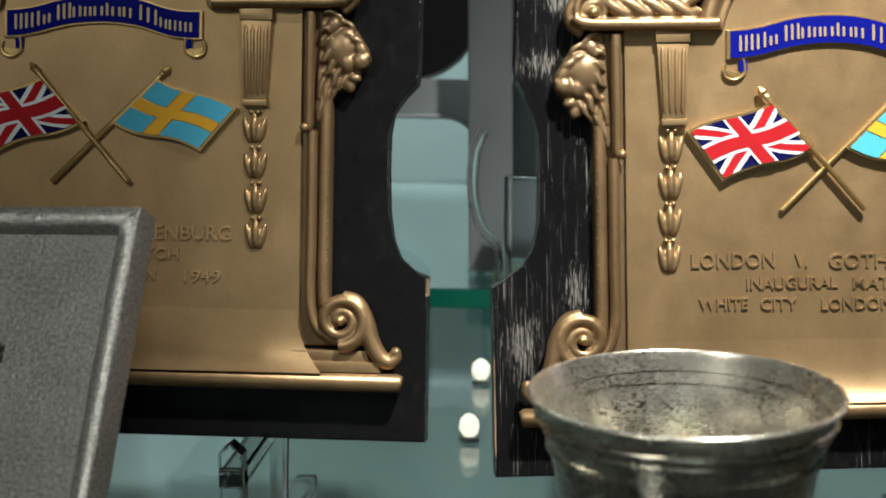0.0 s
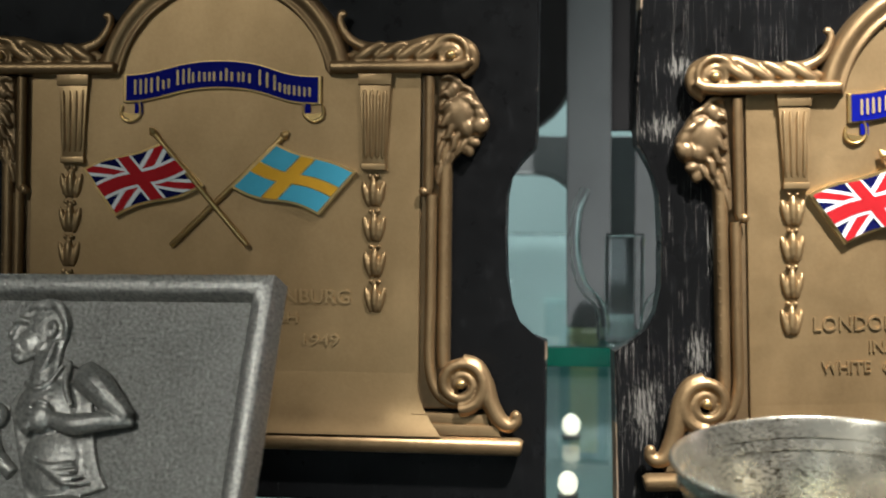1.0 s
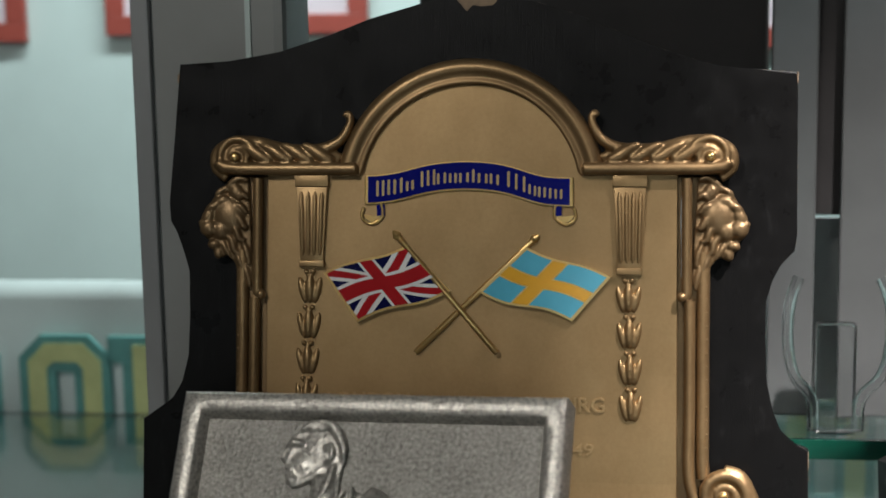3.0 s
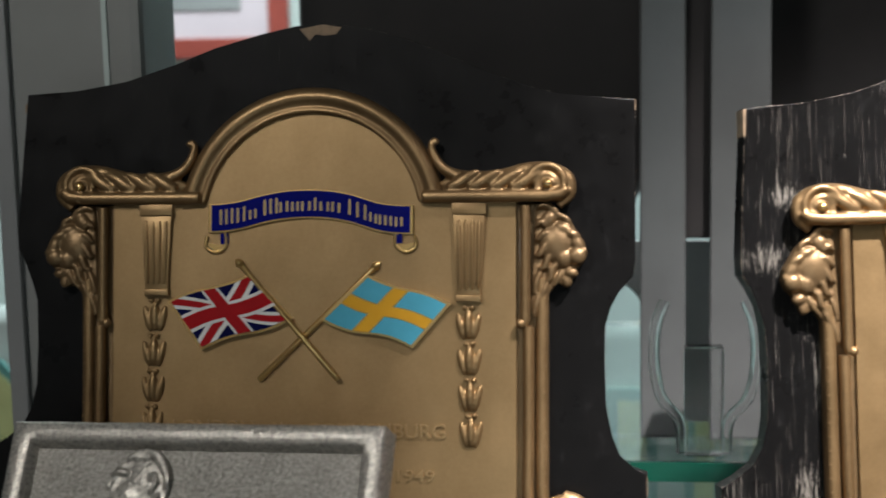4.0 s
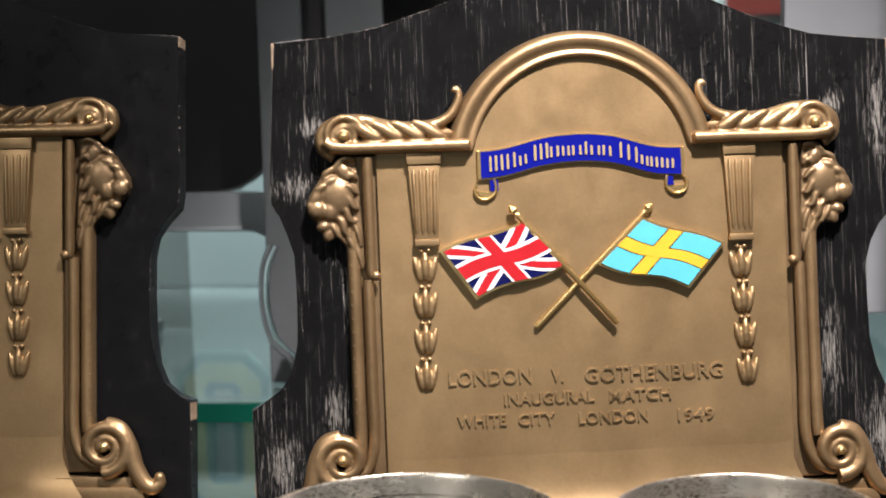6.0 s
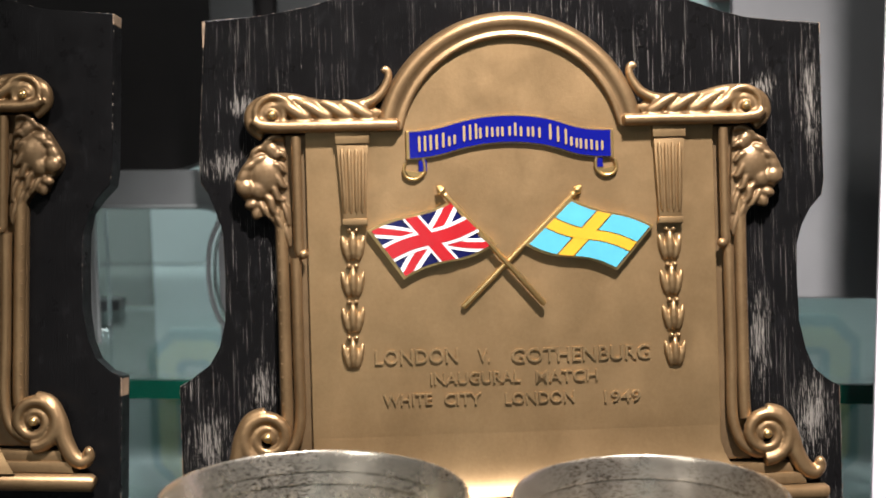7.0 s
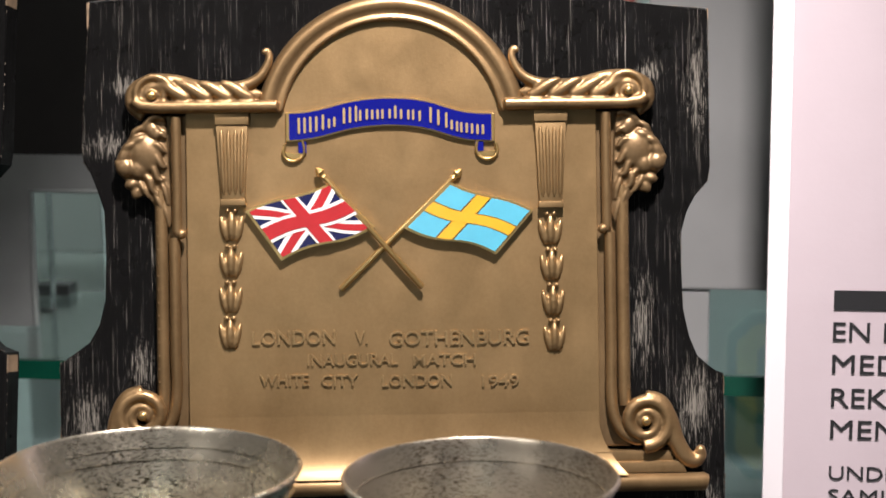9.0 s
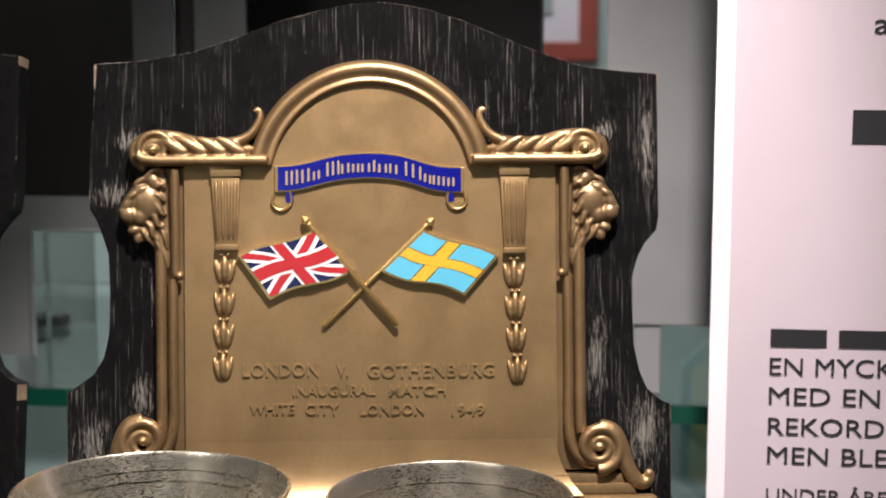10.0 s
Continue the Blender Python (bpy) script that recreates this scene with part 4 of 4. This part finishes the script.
    limb([(-4, 76, -1.0), (-16, 64, -1.2), (-24, 54, -1.0), (-26, 36, -0.8), (-28, 20, -0.6)], [8.0, 6.5, 4.4, 3.8, 2.4])
    fused(part("figure_relief", figure, PEWTER, t, "low relief of a running athlete"), 0.00042, 3)
    return t


PLATE = relief_plate()
PLATE.matrix_world = pose(-0.0299, -0.1212, 0.0048, -32.5, -2.0, -8.2)


# ---- silver cups ----
def cup(name, label, x, y, r, h, mat, bands):
    t = thing(name, label, "cup", "silver cups", pose(x, y, 0))
    prof = [(r * 0.60, 0.0), (r * 0.64, 0.002), (r * 0.66, 0.02 * h / 0.1), (r * 0.74, 0.5 * h), (r * 0.83, 0.78 * h), (r * 0.90, 0.90 * h), (r * 0.955, 0.955 * h), (r * 0.985, 0.98 * h),
            (r * 1.0, 0.988 * h), (r * 1.006, 0.994 * h), (r * 1.0, h), (r * 0.985, h + 0.0003), (r * 0.97, 0.992 * h), (r * 0.945, 0.962 * h), (r * 0.885, 0.89 * h), (r * 0.81, 0.77 * h), (r * 0.72, 0.5 * h), (r * 0.64, 0.08 * h), (r * 0.5, 0.05 * h), (0.0005, 0.045 * h)]
    smooth = [(p.x, p.y) for p in curve_pts([(a, b, 0) for a, b in prof], 3)]
    part("bowl", lathe(bmesh.new(), smooth, 96), mat, t, "flared tarnished silver bowl", 60)
    part("base", lathe(bmesh.new(), [(0.0005, 0.0), (r * 0.62, 0.0), (r * 0.62, 0.0015), (0.0005, 0.0016)], 64), mat, t)
    for z, rr, k in bands:
        rb = rr * r
        prof = [(rb - 0.0006, (z * h) - k), (rb + k * 0.6, z * h - k * 0.6), (rb + k * 0.9, z * h), (rb + k * 0.6, z * h + k * 0.6), (rb - 0.0006, z * h + k)]
        part("band", lathe(bmesh.new(), prof, 96), mat, t, "thin turned band", 80)
    return t


CUP = cup("silver_beaker", "tarnished silver beaker with flared rim on the glass shelf", 0.193, -0.083, 0.0425, 0.0990, SILVER, [(0.935, 0.935, 0.0011), (0.905, 0.905, 0.0007)])
bm = bmesh.new()
for k in range(110):  # milled ring under the rim
    a = 2 * math.pi * k / 110
    rr = 0.0425 * 0.866
    p, q = Vector((rr * math.cos(a), rr * math.sin(a), 0.0832)), Vector((rr * 1.012 * math.cos(a + 0.03), rr * 1.012 * math.sin(a + 0.03), 0.0848))
    tube(bm, [p, q], 0.00045, 5)
tagged(part("milled_ring", bm, SILVER, CUP, "milled ring of small notches"), kind="stuff")
cup("silver_beaker", "plain dull silver beaker with dented rim", 0.2845, -0.077, 0.0375, 0.0982, SILVER_DULL, [(0.93, 0.93, 0.0008)])


# ---- printed text panel ----
def text_panel():
    t = thing("text_panel", "white printed text panel in a clear sleeve", "sign", m=pose(0.3685, 0.066, 0))
    part("sheet", box(bmesh.new(), (0.004, 0.0, 0.0005), (0.25, 0.0012, 0.40), 0.0003), PAPER, t, "white matt printed paper")
    part("sleeve_rim", box(bmesh.new(), (0.0, -0.0012, 0.0005), (0.0070, 0.0022, 0.402), 0.0004), SLEEVE, t, "clear plastic sleeve rim")
    x = 0.0228
    for word, z, h, w in (("EN MYCK", 0.1060, 0.0070, 0.0465), ("MED EN", 0.0945, 0.0070, 0.0415), ("REKORD.", 0.0826, 0.0070, 0.046), ("MEN BLEV", 0.0712, 0.0070, 0.053),
                          ("UNDER ÅREN", 0.0564, 0.0052, 0.052), ("SAMLIN", 0.0480, 0.0052, 0.031), ):
        letters("printed_letter", word, x, x + w, z, h, 0.0003, INK, t, -0.0001)
    letters("printed_letter", "a", 0.0572, 0.0626, 0.2350, 0.0060, 0.0003, INK, t, -0.0001)
    for x0, x1, z, h in ((x, x + 0.021, 0.1170, 0.0068), (x + 0.0255, x + 0.050, 0.1170, 0.0068), (0.0505, 0.080, 0.1945, 0.0125)):
        part("text_bar", box(bmesh.new(), (x0, -0.0004, z), (x1, 0.0002, z + h)), INK, t)
    return t


text_panel()


# ---- what stands behind the plaques ----
def rounded(x0, x1, z0, z1, r, n=8):
    pts = []
    for cx, cz, a0 in ((x1 - r, z0 + r, -90), (x1 - 0.002, z1 - 0.002, 0), (x0 + 0.002, z1 - 0.002, 90), (x0 + r, z0 + r, 180)):
        rr = r if a0 in (-90, 180) else 0.002
        for k in range(n + 1):
            a = radians(a0 + 90 * k / n)
            pts.append((cx + rr * math.cos(a), cz + rr * math.sin(a)))
    return pts


def rear_board(x0, x1, z0, label):
    t = thing("display_board", label, "board", "dark boards behind the plaques", pose(0, 0.235, 0))
    part("board", prism(bmesh.new(), rounded(x0, x1, z0, 0.42, 0.035), 0.0, 0.012, 0.001), DARK, t)
    # lighter tube round the outline puts the edge highlight into colour
    bm = bmesh.new()
    edge = rounded(x0, x1, z0, 0.42, 0.035)
    tube(bm, [(x, 0.001, z) for x, z in edge + edge[:1]], 0.0011, 8)
    part("rim_highlight", bm, FROST, t, "grey tube painting the highlight along the board edge", 60)
    part("prop", box(bmesh.new(), ((x0 + x1) / 2 - 0.006, 0.0121, 0.0727), ((x0 + x1) / 2 + 0.006, 0.020, 0.36), 0.001), ACRYLIC, t)
    return t


rear_board(-0.042, 0.110, 0.150, "black board with rounded lower corners behind the plaques")
rear_board(0.146, 0.294, 0.152, "black board with rounded lower corners behind the plaques")


def window_panel():
    t = thing("plastic_divider", "smoky grey plastic divider with a rounded window", "divider", m=pose(0, 0.215, 0.0727))
    arc = [(0.111 - 0.016 + 0.016 * math.cos(radians(a)), 0.0635 - 0.016 + 0.016 * math.sin(radians(a))) for a in range(0, 91, 15)]
    shape = [(-0.055, 0.0), (0.045, 0.0), (0.045, 0.0635)] + arc[::-1] + [(0.111, 0.0), (0.168, 0.0), (0.168, 0.0798), (-0.055, 0.0798)]
    bm = bmesh.new()
    prism(bm, shape, 0.0, 0.004)
    part("panel", bm, FROST_PALE, t)
    # pale tube paints the highlight along the window's curved edge
    bm = bmesh.new()
    edge = [(0.045, 0.001), (0.045, 0.0635)] + arc[::-1] + [(0.111, 0.001)]
    tube(bm, [(x, -0.0006, z) for x, z in edge], 0.0011, 8)
    part("window_highlight", bm, HIGHLIGHT_GREY, t, "pale tube painting the highlight round the window", 60)
    return t


window_panel()


# made-up tinted sheet, placed to darken what shows through the left gap
def dimming_screen():
    t = thing("dimming_screen", "added tinted sheet that dims the view behind it", "screen", m=pose(0, 0.300, 0.0727))
    part("sheet", box(bmesh.new(), (-0.055, 0.0, 0.0), (0.048, 0.003, 0.0790), 0.0006), DIM_TINT, t)
    part("foot", box(bmesh.new(), (-0.040, -0.012, 0.0), (0.034, -0.0005, 0.006), 0.001), FROST, t, "added grey foot of the dimming sheet")
    return t


dimming_screen()


def slotted_stand():
    t = thing("display_stand", "smoky grey plastic stand with a dark slot", "stand", m=pose(0, 0.185, 0.0725))
    part("upright", box(bmesh.new(), (0.1085, 0.0, 0.0), (0.1275, 0.004, 0.34), 0.001), FROST, t)
    part("upright", box(bmesh.new(), (0.1375, 0.0, 0.0), (0.1620, 0.004, 0.34), 0.001), FROST, t)
    part("back_strip", box(bmesh.new(), (0.1265, 0.006, 0.085), (0.1385, 0.009, 0.34), 0.001), DARK, t, "black strip behind the slot")
    for e in (-1, 1):
        bm = bmesh.new()
        hook = [(0.134 + e * 0.016, -0.034, 0.066), (0.134 + e * 0.0195, -0.036, 0.056), (0.134 + e * 0.020, -0.036, 0.040), (0.134 + e * 0.017, -0.034, 0.026), (0.134 + e * 0.010, -0.030, 0.016), (0.134 + e * 0.009, -0.030, 0.0025)]
        tube(bm, curve_pts(hook, 5), 0.0023, 10)
        part("clear_hook", bm, ACRYLIC, t, "clear acrylic hook", 50)
    part("clear_block", box(bmesh.new(), (0.126, -0.030, 0.0005), (0.142, -0.022, 0.046), 0.0015), ACRYLIC, t, "clear acrylic block")
    return t


slotted_stand()


# emissive lump on an added foot, imitating a lamp's reflection in glass
def lamp_glint(x, y):
    t = thing("lamp_glint", "small glowing lump standing in for a lamp reflection", "lamp", "small lights on the shelf", pose(x, y, 0.0003))
    bm = bmesh.new()
    blob(bm, (0, 0, 0.0065), (0.0045, 0.004, 0.0055))
    part("glass", bm, GLINT, t, "glow imitating a lamp reflected in the glass", True)
    part("foot", lathe(bmesh.new(), [(0.0004, 0.0), (0.0042, 0.0), (0.0046, 0.001), (0.0040, 0.002), (0.0004, 0.0022)], 24), GREY_POST, t, "added grey foot under the glowing lump", 50)
    return t


lamp_glint(0.1070, 0.2610)
lamp_glint(0.1100, 0.1710)


def showcase_post():
    t = thing("showcase_post", "grey painted metal post of the showcase", "post")
    part("post", box(bmesh.new(), (-0.131, 0.100, -0.30), (-0.076, 0.150, 0.60), 0.004), GREY_POST, t)
    part("seam", box(bmesh.new(), (-0.0905, 0.0988, -0.30), (-0.0885, 0.0999, 0.60)), PALE_WALL, t, "pale seam line")
    part("dark_gasket", box(bmesh.new(), (-0.1335, 0.096, -0.30), (-0.1265, 0.0998, 0.60), 0.001), GREY_PANEL, t, "dark rubber gasket")
    return t


showcase_post()


def grey_panel():
    t = thing("partition_panel", "dark grey partition panel behind the text panel", "panel")
    part("panel", box(bmesh.new(), (0.326, 0.168, 0.104), (0.745, 0.180, 0.60), 0.001), GREY_PANEL, t)
    for x in (0.340, 0.70):
        part("leg", box(bmesh.new(), (x, 0.169, 0.0727), (x + 0.012, 0.179, 0.1038), 0.001), GREY_PANEL, t)
    return t


grey_panel()


def framed_picture(x, z, w, h, y, label):
    t = thing("framed_picture", label, "picture", "red framed pictures", pose(x, y, z))
    b = 0.014
    part("mount", box(bmesh.new(), (b, 0.002, b), (w - b, 0.005, h - b)), PAPER, t, "white paper mount")
    part("print", box(bmesh.new(), (b * 2.4, 0.0008, b * 2.4), (w - b * 2.4, 0.0019, h - b * 2.4)), GREY_PANEL, t, "plain grey print")
    bars = (((0, 0), (w, b)), ((0, h - b), (w, h)), ((0, b), (b, h - b)), ((w - b, b), (w, h - b)))
    for lo, hi in bars:
        part("frame_bar", box(bmesh.new(), (lo[0], 0.0, lo[1]), (hi[0], 0.008, hi[1]), 0.001), RED_FRAME, t)
    return t


framed_picture(-0.60, 0.213, 0.215, 0.17, 0.6515, "small picture in a red-brown frame")
framed_picture(-0.325, 0.217, 0.19, 0.17, 0.6515, "small picture in a red-brown frame")
framed_picture(0.352, 0.218, 0.19, 0.17, 0.6515, "small picture in a red-brown frame")
framed_picture(0.122, 0.204, 0.19, 0.17, 0.6515, "small picture in a red-brown frame")


def ring_digit(bm, cx, cz, w, h, t, y0, y1):
    """A bold slab 0 with cut corners."""
    def octo(a, b, c):
        return [(cx - a + c, cz - b), (cx + a - c, cz - b), (cx + a, cz - b + c), (cx + a, cz + b - c), (cx + a - c, cz + b), (cx - a + c, cz + b), (cx - a, cz + b - c), (cx - a, cz - b + c)]
    o, i = octo(w / 2, h / 2, w * 0.24), octo(w / 2 - t, h / 2 - t, max(0.001, w * 0.24 - t * 0.6))
    vs = [[bm.verts.new((x, y, z)) for x, z in ring] for y in (y0, y1) for ring in (o, i)]  # front out, front in, back out, back in
    for k in range(8):
        j = (k + 1) % 8
        bm.faces.new((vs[0][k], vs[0][j], vs[1][j], vs[1][k]))
        bm.faces.new((vs[2][k], vs[2][j], vs[3][j], vs[3][k]))
        bm.faces.new((vs[0][k], vs[0][j], vs[2][j], vs[2][k]))
        bm.faces.new((vs[1][k], vs[1][j], vs[3][j], vs[3][k]))
    return bm


def jersey(x0, x1, z0, z1, y, label, digits):
    t = thing("sports_jersey", label, "jersey", "jerseys on display", pose(0, y, 0))
    bm = bmesh.new()
    nx, nz = 40, 24
    grid = [[bm.verts.new((x0 + (x1 - x0) * i / nx, 0.003 * math.sin(i * 0.5) * math.sin(k * 0.4) * 0.6 + 0.002, z0 + (z1 - z0) * k / nz)) for i in range(nx + 1)] for k in range(nz + 1)]
    for k in range(nz):
        for i in range(nx):
            bm.faces.new((grid[k][i], grid[k][i + 1], grid[k + 1][i + 1], grid[k + 1][i]))
    ob = part("cloth", bm, CLOTH, t, "pale cloth", True)
    s = ob.modifiers.new("thick", "SOLIDIFY")
    s.thickness = 0.004
    s.offset = 1
    for kind, cx, cz, w, h in digits:
        if kind == "0":
            part("digit", ring_digit(bmesh.new(), cx, cz, w, h, w * 0.40, -0.004, 0.0006), TEAL, t, "printed digit with teal outline")
            part("digit_fill", ring_digit(bmesh.new(), cx, cz, w * 0.80, h * 0.87, w * 0.20, -0.0046, -0.003), LIME, t, "yellow inner band of a digit")
        else:
            a = w * 0.5
            one = [(cx - a, cz - h / 2), (cx + a, cz - h / 2), (cx + a, cz + h / 2), (cx - a * 1.6, cz + h / 2), (cx - a * 1.6, cz + h * 0.28), (cx - a, cz + h * 0.28)]
            part("digit", prism(bmesh.new(), one, -0.004, 0.0006), TEAL, t, "printed digit with teal outline")
            b = a * 0.55
            part("digit_fill", box(bmesh.new(), (cx - b, -0.0046, cz - h * 0.43), (cx + b, -0.003, cz + h * 0.43)), LIME, t, "yellow inner band of a digit")
    return t


jersey(-0.62, -0.12, -0.20, 0.076, 0.452, "pale jersey with yellow and teal digits", [("0", -0.2945, 0.0055, 0.058, 0.076), ("1", -0.243, 0.006, 0.030, 0.074), ("0", -0.366, 0.0055, 0.058, 0.076)])
jersey(-0.06, 0.62, -0.22, 0.060, 0.46, "pale jersey with yellow and teal digits", [("0", 0.03, -0.03, 0.058, 0.10), ("1", 0.105, -0.03, 0.03, 0.10), ("0", 0.165, -0.03, 0.058, 0.10), ("0", 0.40, -0.02, 0.058, 0.10)])
